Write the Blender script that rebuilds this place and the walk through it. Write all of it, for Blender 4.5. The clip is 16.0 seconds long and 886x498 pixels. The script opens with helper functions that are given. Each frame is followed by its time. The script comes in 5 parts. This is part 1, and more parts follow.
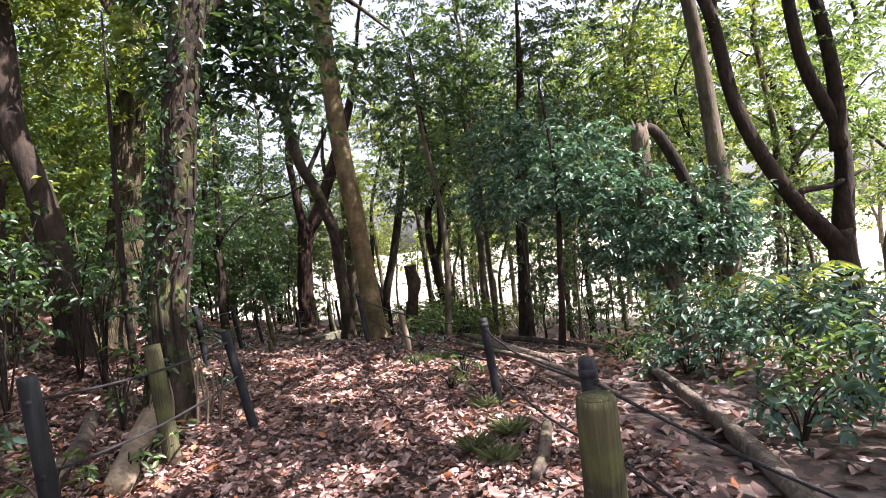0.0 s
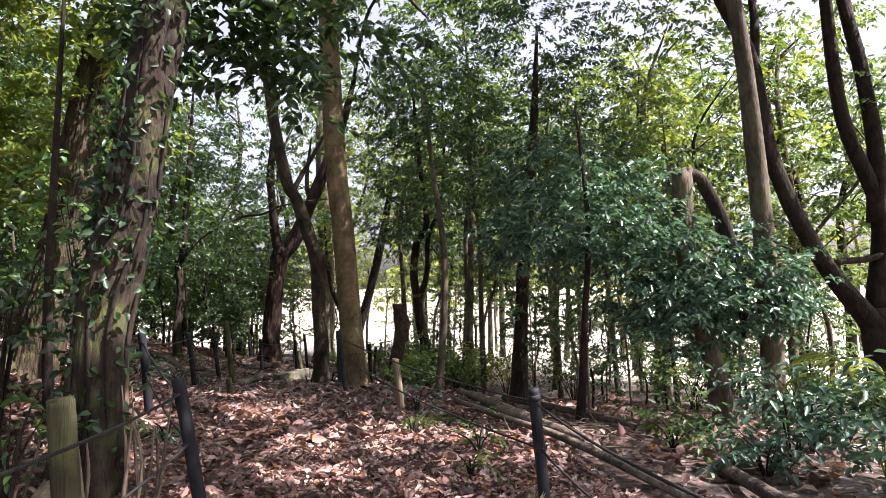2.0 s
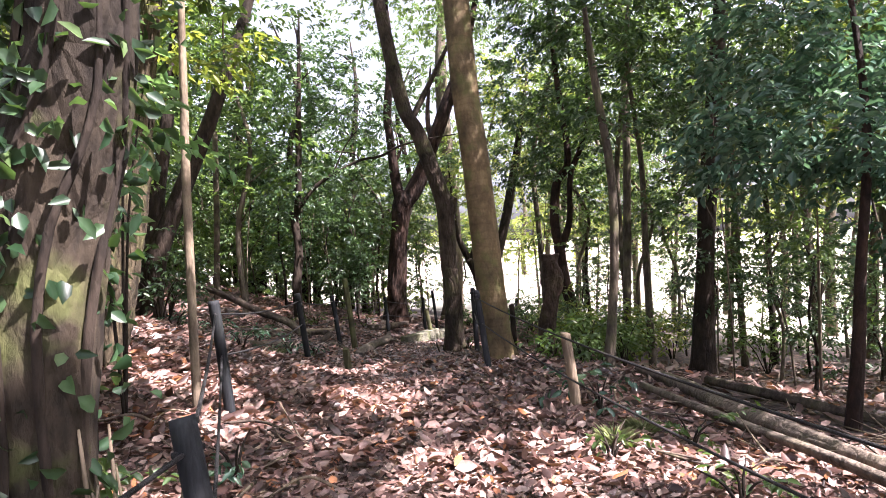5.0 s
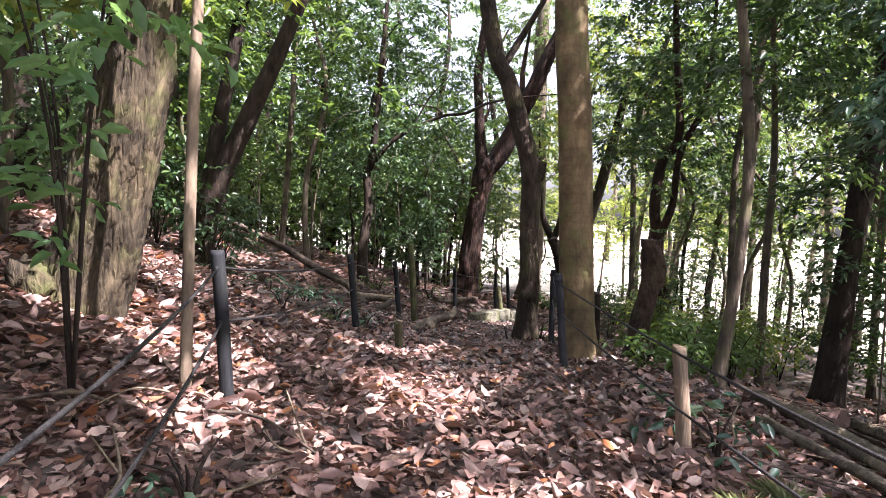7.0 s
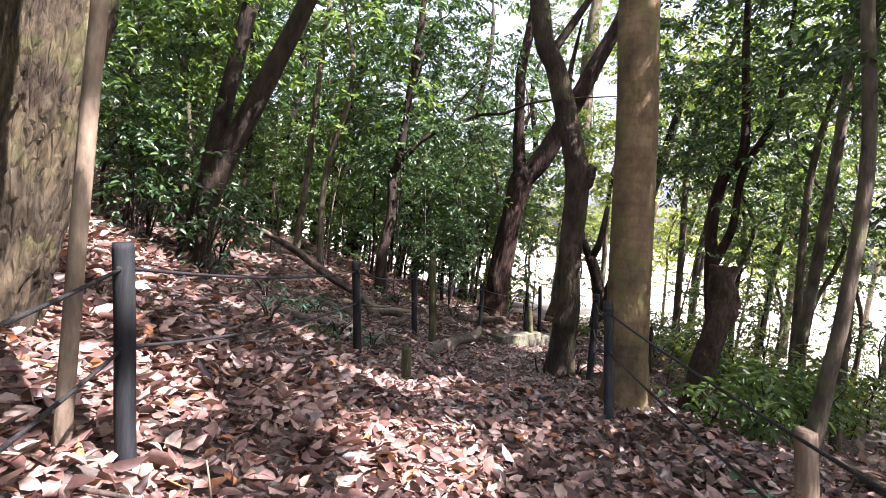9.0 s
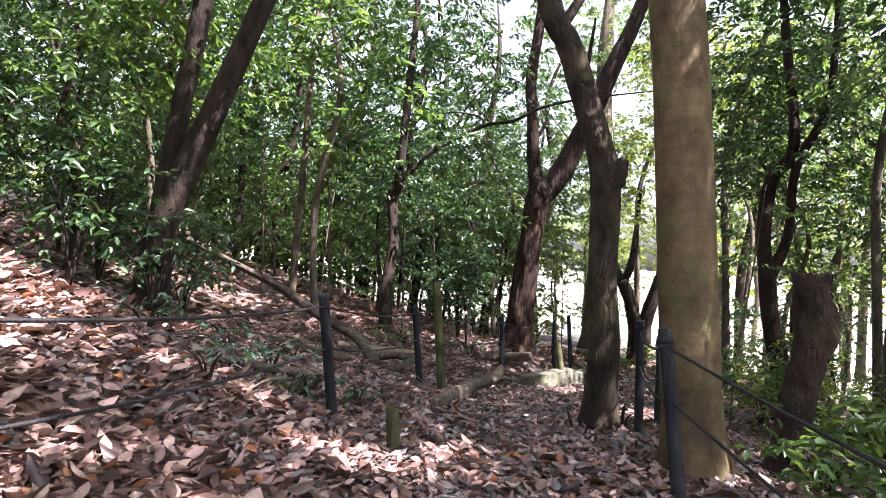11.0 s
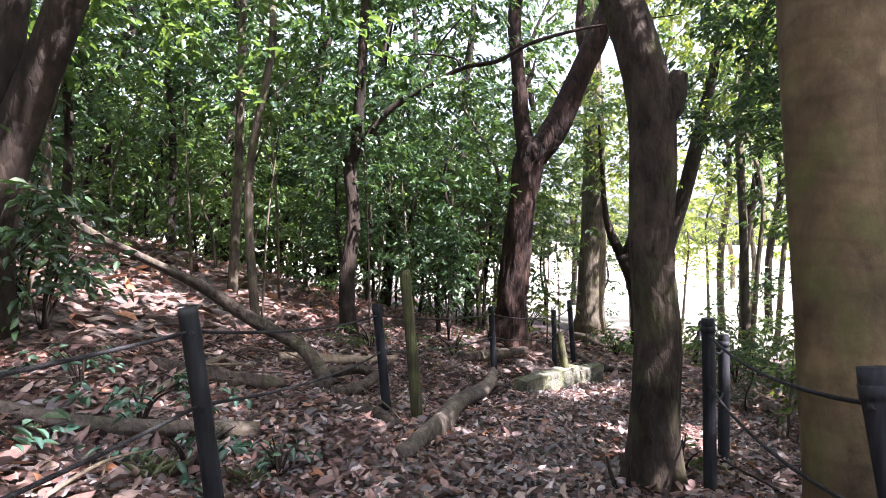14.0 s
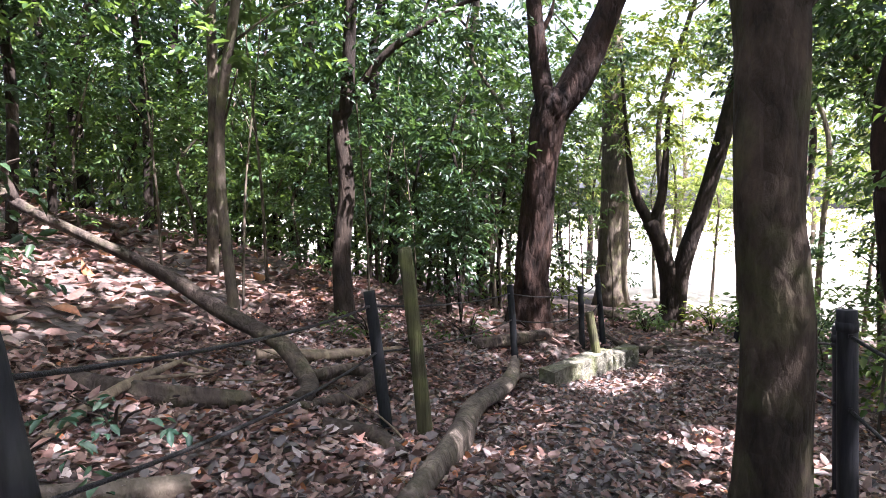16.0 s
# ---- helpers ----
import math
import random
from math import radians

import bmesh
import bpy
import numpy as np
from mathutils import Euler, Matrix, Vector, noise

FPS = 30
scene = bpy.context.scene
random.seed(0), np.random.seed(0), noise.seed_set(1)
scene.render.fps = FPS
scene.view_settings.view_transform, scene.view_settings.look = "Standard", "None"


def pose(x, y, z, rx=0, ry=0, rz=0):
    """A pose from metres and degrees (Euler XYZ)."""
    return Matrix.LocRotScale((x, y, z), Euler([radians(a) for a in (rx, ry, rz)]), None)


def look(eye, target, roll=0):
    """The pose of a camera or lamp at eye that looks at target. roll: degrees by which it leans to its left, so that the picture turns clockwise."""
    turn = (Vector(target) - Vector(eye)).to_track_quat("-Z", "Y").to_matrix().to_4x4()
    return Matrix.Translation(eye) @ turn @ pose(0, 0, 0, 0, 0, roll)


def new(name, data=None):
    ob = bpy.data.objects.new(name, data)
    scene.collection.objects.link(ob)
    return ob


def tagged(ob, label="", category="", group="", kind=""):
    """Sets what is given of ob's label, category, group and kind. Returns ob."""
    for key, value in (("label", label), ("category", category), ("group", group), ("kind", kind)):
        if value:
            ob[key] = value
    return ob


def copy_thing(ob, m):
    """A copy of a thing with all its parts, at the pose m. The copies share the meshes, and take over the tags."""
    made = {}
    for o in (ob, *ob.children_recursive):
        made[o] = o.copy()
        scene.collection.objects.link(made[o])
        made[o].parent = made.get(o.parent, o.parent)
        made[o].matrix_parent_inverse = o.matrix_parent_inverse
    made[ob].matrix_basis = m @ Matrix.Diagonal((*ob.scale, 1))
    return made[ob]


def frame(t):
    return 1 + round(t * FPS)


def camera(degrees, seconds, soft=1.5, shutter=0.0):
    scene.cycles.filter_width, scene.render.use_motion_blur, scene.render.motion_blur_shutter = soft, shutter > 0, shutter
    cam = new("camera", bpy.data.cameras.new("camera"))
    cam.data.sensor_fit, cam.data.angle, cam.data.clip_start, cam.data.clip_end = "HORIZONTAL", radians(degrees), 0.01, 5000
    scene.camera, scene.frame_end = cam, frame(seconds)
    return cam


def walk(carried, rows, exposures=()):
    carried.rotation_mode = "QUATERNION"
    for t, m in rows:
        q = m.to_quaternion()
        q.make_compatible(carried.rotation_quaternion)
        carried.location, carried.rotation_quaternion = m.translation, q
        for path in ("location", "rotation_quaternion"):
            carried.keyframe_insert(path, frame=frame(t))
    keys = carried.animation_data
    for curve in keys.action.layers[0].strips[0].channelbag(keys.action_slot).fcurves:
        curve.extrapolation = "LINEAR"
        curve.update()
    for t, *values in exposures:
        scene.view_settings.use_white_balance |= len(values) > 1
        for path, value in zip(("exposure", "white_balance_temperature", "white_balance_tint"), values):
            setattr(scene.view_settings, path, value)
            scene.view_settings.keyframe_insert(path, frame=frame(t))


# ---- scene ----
cam = camera(74.0, 16.0, soft=0.75)
PATH = [
    (0, (0.932, -3.896, 1.75), (1.139, -1.907, 1.744), -6.0),
    (0.5, (0.754, -3.523, 1.747), (1.011, -1.543, 1.862), -3.4),
    (1, (0.694, -3.19, 1.801), (0.987, -1.228, 2.057), -3.5),
    (1.5, (0.618, -2.887, 1.776), (0.898, -0.921, 2.008), -2.9),
    (2, (0.533, -2.471, 1.766), (0.856, -0.501, 1.892), -0.7),
    (2.5, (0.43, -2.112, 1.762), (0.706, -0.134, 1.878), -0.6),
    (3, (0.342, -1.679, 1.756), (0.291, 0.32, 1.766), 3.3),
    (3.5, (0.356, -1.371, 1.787), (0.249, 0.626, 1.841), 1.2),
    (3.7, (0.346, -1.29, 1.799), (0.316, 0.708, 1.873), -1.8),
    (5.8, (0.362, 0.402, 1.651), (0.196, 2.394, 1.574), -0.4),
    (6, (0.396, 0.476, 1.662), (0.229, 2.468, 1.589), 1.8),
    (6.5, (0.313, 0.707, 1.619), (0.12, 2.694, 1.5), 5.7),
    (7, (0.302, 1.003, 1.611), (-0.057, 2.967, 1.491), 3.4),
    (7.5, (0.332, 1.216, 1.607), (-0.113, 3.154, 1.394), 3.7),
    (8, (0.376, 1.423, 1.545), (-0.044, 3.378, 1.502), 5.2),
    (8.5, (0.232, 1.762, 1.556), (-0.223, 3.708, 1.466), 7.2),
    (10.8, (0.104, 3.361, 1.424), (-0.46, 5.28, 1.413), 3.5),
    (11, (0.097, 3.48, 1.409), (-0.463, 5.4, 1.435), 3.5),
    (11.5, (0.057, 3.836, 1.386), (-0.305, 5.803, 1.403), 2.2),
    (12, (-0.065, 4.142, 1.43), (-0.552, 6.082, 1.437), 2.5),
    (12.5, (-0.282, 4.559, 1.37), (-0.921, 6.454, 1.371), 1.2),
    (13, (-0.2, 4.663, 1.413), (-1.051, 6.473, 1.411), 1.3),
    (13.5, (-0.247, 4.973, 1.374), (-0.86, 6.876, 1.358), 2.0),
    (14, (-0.337, 5.315, 1.393), (-0.829, 7.253, 1.356), 1.1),
    (14.5, (-0.389, 5.434, 1.369), (-0.831, 7.384, 1.306), 1.7),
    (15, (-0.468, 5.745, 1.375), (-0.937, 7.689, 1.326), 0.4),
    (15.5, (-0.513, 6.054, 1.359), (-1.081, 7.97, 1.282), 1.0),
    (16, (-0.632, 6.424, 1.36), (-1.151, 8.351, 1.225), -0.3),
]
walk(cam, [(t, look(eye, target, roll)) for t, eye, target, roll in PATH], exposures=[
    (0.0, 2.2, 6100, 26), (0.5, 2.1, 6100, 26), (1.0, 1.93, 6100, 26), (1.5, 1.93, 6100, 26), (2.5, 2.12, 6150, 26), (3.5, 2.5, 6150, 28),
    (6.0, 2.65, 6000, 28), (8.0, 2.62, 6000, 28), (11.0, 2.82, 5850, 27), (16.0, 2.97, 5700, 27)])

# ---------------------------------------------------------------- light
SUN_DIR = Vector((0.56, -0.24, 0.86)).normalized()
world = bpy.data.worlds.new("sky")
scene.world = world
world.use_nodes = True
wn = world.node_tree.nodes
sky = wn.new("ShaderNodeTexSky")
sky.sky_type = 'NISHITA'
sky.sun_disc = False
sky.sun_elevation = math.asin(SUN_DIR.z)
sky.sun_rotation = math.atan2(SUN_DIR.x, SUN_DIR.y)
sky.air_density, sky.dust_density = 1.0, 5.0
wn["Background"].inputs[1].default_value = 0.078
haze = wn.new("ShaderNodeHueSaturation")
haze.inputs["Saturation"].default_value, haze.inputs["Value"].default_value = 0.4, 1.15
world.node_tree.links.new(sky.outputs[0], haze.inputs["Color"])
world.node_tree.links.new(haze.outputs[0], wn["Background"].inputs[0])
sun_data = bpy.data.lights.new("sun", 'SUN')
sun_data.energy, sun_data.angle, sun_data.color = 5.0, radians(0.55), (1.0, 0.93, 0.82)
sun = new("sun", sun_data)
sun.matrix_world = look(SUN_DIR * 60, (0, 0, 0))


# ---------------------------------------------------------------- materials
def nodes_of(name):
    m = bpy.data.materials.new(name)
    m.use_nodes = True
    return m, m.node_tree.nodes, m.node_tree.links, m.node_tree.nodes["Principled BSDF"]


def ramp(n, stops):
    r = n.new("ShaderNodeValToRGB")
    e = r.color_ramp.elements
    while len(e) < len(stops):
        e.new(0.5)
    for k, (pos, col) in enumerate(stops):
        e[k].position, e[k].color = pos, (*col, 1)
    return r


def leaf_material(name, stops, rough=0.45, through_light=0.3, glow=(0.35, 0.5, 0.05)):
    m, n, l, p = nodes_of(name)
    geo = n.new("ShaderNodeNewGeometry")
    r = ramp(n, stops)
    l.new(geo.outputs["Random Per Island"], r.inputs[0])
    tex = n.new("ShaderNodeTexNoise")
    tex.inputs["Scale"].default_value = 38
    tex.inputs["Detail"].default_value = 3
    co = n.new("ShaderNodeTexCoord")
    l.new(co.outputs["Object"], tex.inputs["Vector"])
    mul = n.new("ShaderNodeMixRGB")
    mul.blend_type, mul.inputs[0].default_value = 'MULTIPLY', 0.55
    r2 = ramp(n, [(0.3, (0.45, 0.45, 0.45)), (0.7, (1.25, 1.25, 1.25))])
    l.new(tex.outputs[0], r2.inputs[0])
    l.new(r.outputs[0], mul.inputs[1])
    l.new(r2.outputs[0], mul.inputs[2])
    l.new(mul.outputs[0], p.inputs["Base Color"])
    p.inputs["Roughness"].default_value = rough
    if through_light:
        tr = n.new("ShaderNodeBsdfTranslucent")
        mc = n.new("ShaderNodeMixRGB")
        mc.inputs[0].default_value = 0.55
        mc.inputs[2].default_value = (*glow, 1)
        l.new(mul.outputs[0], mc.inputs[1])
        l.new(mc.outputs[0], tr.inputs[0])
        mix = n.new("ShaderNodeMixShader")
        mix.inputs[0].default_value = through_light
        l.new(p.outputs[0], mix.inputs[1])
        l.new(tr.outputs[0], mix.inputs[2])
        l.new(mix.outputs[0], n["Material Output"].inputs[0])
    return m


def bark_material(name, dark, light, stretch=0.16, scale=16.0, bump=0.6, moss=0.0, rough=0.9, bands=0.0):
    m, n, l, p = nodes_of(name)
    co = n.new("ShaderNodeTexCoord")
    mp = n.new("ShaderNodeMapping")
    mp.inputs["Scale"].default_value = (1, 1, stretch)
    l.new(co.outputs["Object"], mp.inputs["Vector"])
    a = n.new("ShaderNodeTexNoise")
    a.inputs["Scale"].default_value, a.inputs["Detail"].default_value, a.inputs["Roughness"].default_value = scale, 8, 0.65
    l.new(mp.outputs[0], a.inputs["Vector"])
    v = n.new("ShaderNodeTexVoronoi")
    v.feature = 'DISTANCE_TO_EDGE'
    v.inputs["Scale"].default_value = scale * 1.3
    l.new(mp.outputs[0], v.inputs["Vector"])
    b = n.new("ShaderNodeTexNoise")
    b.inputs["Scale"].default_value, b.inputs["Detail"].default_value = 2.2, 4
    l.new(co.outputs["Object"], b.inputs["Vector"])
    r = ramp(n, [(0.32, dark), (0.68, light)])
    l.new(a.outputs[0], r.inputs[0])
    big = ramp(n, [(0.35, (0.55, 0.55, 0.55)), (0.65, (1.2, 1.17, 1.12))])
    l.new(b.outputs[0], big.inputs[0])
    mul = n.new("ShaderNodeMixRGB")
    mul.blend_type, mul.inputs[0].default_value = 'MULTIPLY', 1.0
    l.new(r.outputs[0], mul.inputs[1])
    l.new(big.outputs[0], mul.inputs[2])
    out = mul
    if bands:
        w = n.new("ShaderNodeTexWave")
        w.bands_direction = 'Z'
        w.inputs["Scale"].default_value, w.inputs["Distortion"].default_value, w.inputs["Detail"].default_value = 3.2, 5.0, 3
        l.new(co.outputs["Object"], w.inputs["Vector"])
        wr = ramp(n, [(0.0, (0.62, 0.6, 0.55)), (0.25, (1, 1, 1))])
        l.new(w.outputs[0], wr.inputs[0])
        mb = n.new("ShaderNodeMixRGB")
        mb.blend_type, mb.inputs[0].default_value = 'MULTIPLY', bands
        l.new(out.outputs[0], mb.inputs[1])
        l.new(wr.outputs[0], mb.inputs[2])
        out = mb
    if moss:
        mn = n.new("ShaderNodeTexNoise")
        mn.inputs["Scale"].default_value, mn.inputs["Detail"].default_value = 4.5, 6
        l.new(co.outputs["Object"], mn.inputs["Vector"])
        mr = ramp(n, [(0.5, (0, 0, 0)), (0.66, (moss, moss, moss))])
        l.new(mn.outputs[0], mr.inputs[0])
        mm = n.new("ShaderNodeMixRGB")
        mm.inputs[2].default_value = (0.10, 0.12, 0.035, 1)
        l.new(mr.outputs[0], mm.inputs[0])
        l.new(out.outputs[0], mm.inputs[1])
        out = mm
    l.new(out.outputs[0], p.inputs["Base Color"])
    p.inputs["Roughness"].default_value = rough
    p.inputs["Specular IOR Level"].default_value = 0.25
    add = n.new("ShaderNodeMath")
    add.operation = 'ADD'
    sm = n.new("ShaderNodeMath")
    sm.operation = 'MINIMUM'
    sm.inputs[1].default_value = 0.25
    l.new(v.outputs["Distance"], sm.inputs[0])
    l.new(sm.outputs[0], add.inputs[0])
    l.new(a.outputs[0], add.inputs[1])
    bp = n.new("ShaderNodeBump")
    bp.inputs["Strength"].default_value, bp.inputs["Distance"].default_value = bump, 0.03
    l.new(add.outputs[0], bp.inputs["Height"])
    l.new(bp.outputs[0], p.inputs["Normal"])
    return m


M_BARK_DARK = bark_material("bark_dark", (0.011, 0.008, 0.006), (0.047, 0.035, 0.026), 0.35, 12)
M_BARK_RIDGED = bark_material("bark_ridged", (0.011, 0.0085, 0.0055), (0.11, 0.088, 0.055), 0.22, 19, 1.0, 0.4)
M_BARK_SMOOTH = bark_material("bark_smooth", (0.085, 0.06, 0.032), (0.21, 0.155, 0.085), 0.6, 9, 0.4, 0.5, 0.8, 0.3)
M_BARK_RED = bark_material("bark_reddish", (0.006, 0.004, 0.0033), (0.05, 0.028, 0.02), 0.38, 9, 1.0)
M_BARK_GREY = bark_material("bark_grey", (0.05, 0.04, 0.03), (0.15, 0.125, 0.095), 0.3, 17, 0.5, 0.35)
M_BARK_PALE = bark_material("bark_pale", (0.11, 0.085, 0.062), (0.26, 0.21, 0.15), 0.3, 20, 0.3, 0.1)
M_DEADWOOD = bark_material("deadwood", (0.024, 0.019, 0.016), (0.115, 0.09, 0.073), 0.4, 14, 0.6, 0.2)
M_BARK_KNOB = bark_material("brown_grey_bark", (0.016, 0.012, 0.009), (0.075, 0.057, 0.042), 0.4, 14, 0.8, 0.25)
M_BARK_IVY = bark_material("ivy_tree_bark", (0.012, 0.009, 0.007), (0.062, 0.048, 0.033), 0.4, 13, 0.8, 0.5)
M_BARK_STUMP = bark_material("stump_bark", (0.016, 0.011, 0.008), (0.078, 0.053, 0.038), 0.5, 14, 0.8, 0.1)
M_LOG_GREY = bark_material("grey_log_bark", (0.06, 0.05, 0.041), (0.2, 0.165, 0.135), 0.5, 13, 0.7, 0.15)
M_STAKE = bark_material("weathered_stake", (0.042, 0.042, 0.02), (0.11, 0.105, 0.055), 0.06, 30, 0.5, 0.6)
M_STAKE_PALE = bark_material("pale_stake", (0.16, 0.12, 0.085), (0.32, 0.25, 0.18), 0.06, 30, 0.35)
M_POST = bark_material("dark_post", (0.011, 0.012, 0.015), (0.042, 0.044, 0.052), 0.1, 40, 0.12, 0.02, 0.7)
M_POST_GREEN = bark_material("dark_green_post", (0.005, 0.006, 0.0075), (0.019, 0.022, 0.026), 0.1, 40, 0.12, 0.04, 0.75)
M_WIRE = bark_material("black_rope", (0.01, 0.01, 0.011), (0.035, 0.035, 0.036), 1.0, 90, 0.5, 0.0, 0.6)
M_TIMBER = bark_material("mossy_timber", (0.07, 0.07, 0.052), (0.2, 0.195, 0.155), 1.0, 14, 0.7, 0.55)

GREEN_DARK = [(0.0, (0.010, 0.028, 0.013)), (0.5, (0.022, 0.054, 0.024)), (0.85, (0.05, 0.098, 0.038)), (1.0, (0.10, 0.16, 0.055))]
GREEN_MID = [(0.0, (0.015, 0.039, 0.013)), (0.5, (0.038, 0.082, 0.025)), (0.9, (0.08, 0.138, 0.037)), (1.0, (0.15, 0.2, 0.057))]
# bluish green, with skylight on the leaves brightened into the base colour
GREEN_BLUE = [(0.0, (0.03, 0.07, 0.05)), (0.6, (0.075, 0.145, 0.1)), (1.0, (0.16, 0.24, 0.155))]
M_LEAF_DARK = leaf_material("leaf_dark", GREEN_DARK, 0.4, 0.26, (0.16, 0.30, 0.05))
M_LEAF_MID = leaf_material("leaf_mid", GREEN_MID, 0.42, 0.36, (0.28, 0.44, 0.06))
# brighter, yellower stops: the look of sunlit leaves put into the colour
M_LEAF_YELLOW = leaf_material("leaf_yellow_green", [(0.0, (0.045, 0.085, 0.014)), (0.6, (0.10, 0.155, 0.028)), (1.0, (0.22, 0.25, 0.055))], 0.38, 0.4, (0.46, 0.55, 0.06))
M_GRASS = leaf_material("pale_grass", [(0.0, (0.12, 0.16, 0.06)), (0.6, (0.24, 0.28, 0.13)), (1.0, (0.42, 0.42, 0.26))], 0.5, 0.3, (0.4, 0.5, 0.2))
M_LEAF_FRESH = leaf_material("leaf_fresh_green", [(0.0, (0.05, 0.13, 0.045)), (0.6, (0.1, 0.22, 0.08)), (1.0, (0.2, 0.34, 0.14))], 0.4, 0.4, (0.35, 0.6, 0.15))
M_LEAF_BLUE = leaf_material("leaf_bluish", GREEN_BLUE, 0.26, 0.25, (0.14, 0.30, 0.1))
M_CRUMB = leaf_material("trodden_leaf_crumbs", [(0.0, (0.04, 0.034, 0.034)), (0.5, (0.13, 0.108, 0.102)), (0.85, (0.25, 0.21, 0.195)), (1.0, (0.42, 0.36, 0.32))], 0.5, 0.0)
M_LITTER = leaf_material("dry_leaf", [(0.0, (0.022, 0.012, 0.011)), (0.25, (0.08, 0.043, 0.036)), (0.52, (0.18, 0.102, 0.084)), (0.8, (0.3, 0.2, 0.17)),
                                      (0.955, (0.40, 0.30, 0.25)), (0.965, (0.28, 0.10, 0.04)), (1.0, (0.32, 0.15, 0.07))], 0.42, 0.12, (0.42, 0.2, 0.07))


def ground_material():
    m, n, l, p = nodes_of("forest_floor")
    geo = n.new("ShaderNodeNewGeometry")
    v = n.new("ShaderNodeTexVoronoi")
    v.inputs["Scale"].default_value = 17
    l.new(geo.outputs["Position"], v.inputs["Vector"])
    sep = n.new("ShaderNodeSeparateColor")
    l.new(v.outputs["Color"], sep.inputs[0])
    r = ramp(n, [(0.0, (0.025, 0.017, 0.014)), (0.45, (0.07, 0.045, 0.036)), (0.8, (0.13, 0.085, 0.068)), (1.0, (0.2, 0.13, 0.1))])
    l.new(sep.outputs[0], r.inputs[0])
    soil = n.new("ShaderNodeTexNoise")
    soil.inputs["Scale"].default_value, soil.inputs["Detail"].default_value = 1.4, 8
    l.new(geo.outputs["Position"], soil.inputs["Vector"])
    sr = ramp(n, [(0.42, (0, 0, 0)), (0.6, (0.8, 0.8, 0.8))])
    l.new(soil.outputs[0], sr.inputs[0])
    mix = n.new("ShaderNodeMixRGB")
    mix.inputs[2].default_value = (0.075, 0.065, 0.058, 1)
    l.new(sr.outputs[0], mix.inputs[0])
    l.new(r.outputs[0], mix.inputs[1])
    # beyond the wood lies an open sandy field
    sx = n.new("ShaderNodeSeparateXYZ")
    l.new(geo.outputs["Position"], sx.inputs[0])
    far = n.new("ShaderNodeMath")
    far.operation = 'MULTIPLY_ADD'
    far.inputs[1].default_value = 0.75
    l.new(sx.outputs[0], far.inputs[0])
    l.new(sx.outputs[1], far.inputs[2])
    wob = n.new("ShaderNodeTexNoise")
    wob.inputs["Scale"].default_value = 0.5
    l.new(geo.outputs["Position"], wob.inputs["Vector"])
    ad = n.new("ShaderNodeMath")
    ad.operation = 'MULTIPLY_ADD'
    ad.inputs[1].default_value = 6.0
    l.new(wob.outputs[0], ad.inputs[0])
    l.new(far.outputs[0], ad.inputs[2])
    mr = n.new("ShaderNodeMapRange")
    mr.inputs["From Min"].default_value, mr.inputs["From Max"].default_value = 26.0, 28.5
    l.new(ad.outputs[0], mr.inputs["Value"])
    sand = n.new("ShaderNodeTexNoise")
    sand.inputs["Scale"].default_value, sand.inputs["Detail"].default_value = 0.8, 9
    l.new(geo.outputs["Position"], sand.inputs["Vector"])
    sandr = ramp(n, [(0.3, (0.46, 0.41, 0.32)), (0.7, (0.66, 0.62, 0.53))])
    l.new(sand.outputs[0], sandr.inputs[0])
    fin = n.new("ShaderNodeMixRGB")
    l.new(mr.outputs[0], fin.inputs[0])
    l.new(mix.outputs[0], fin.inputs[1])
    l.new(sandr.outputs[0], fin.inputs[2])
    l.new(fin.outputs[0], p.inputs["Base Color"])
    p.inputs["Roughness"].default_value = 0.9
    bp = n.new("ShaderNodeBump")
    bp.inputs["Strength"].default_value, bp.inputs["Distance"].default_value = 0.4, 0.02
    l.new(v.outputs["Distance"], bp.inputs["Height"])
    l.new(bp.outputs[0], p.inputs["Normal"])
    return m


def big_leaf_material():
    m, n, l, p = nodes_of("single_dry_leaf")
    info = n.new("ShaderNodeObjectInfo")
    r = ramp(n, [(0.0, (0.07, 0.035, 0.025)), (0.3, (0.2, 0.115, 0.085)), (0.6, (0.33, 0.21, 0.16)), (0.8, (0.46, 0.34, 0.27)), (0.9, (0.34, 0.12, 0.045)), (1.0, (0.40, 0.2, 0.08))])
    l.new(info.outputs["Random"], r.inputs[0])
    co = n.new("ShaderNodeTexCoord")
    v = n.new("ShaderNodeTexWave")
    v.inputs["Scale"].default_value, v.inputs["Distortion"].default_value = 26, 3
    l.new(co.outputs["Object"], v.inputs["Vector"])
    nz = n.new("ShaderNodeTexNoise")
    nz.inputs["Scale"].default_value, nz.inputs["Detail"].default_value = 45, 5
    l.new(co.outputs["Object"], nz.inputs["Vector"])
    sh = ramp(n, [(0.3, (0.55, 0.5, 0.48)), (0.65, (1.1, 1.1, 1.1))])
    l.new(nz.outputs[0], sh.inputs[0])
    mul = n.new("ShaderNodeMixRGB")
    mul.blend_type, mul.inputs[0].default_value = 'MULTIPLY', 0.8
    l.new(r.outputs[0], mul.inputs[1])
    l.new(sh.outputs[0], mul.inputs[2])
    l.new(mul.outputs[0], p.inputs["Base Color"])
    p.inputs["Roughness"].default_value = 0.5
    bp = n.new("ShaderNodeBump")
    bp.inputs["Strength"].default_value, bp.inputs["Distance"].default_value = 0.3, 0.004
    l.new(v.outputs[0], bp.inputs["Height"])
    l.new(bp.outputs[0], p.inputs["Normal"])
    return m


M_BIG_LEAF = big_leaf_material()
M_GROUND = ground_material()

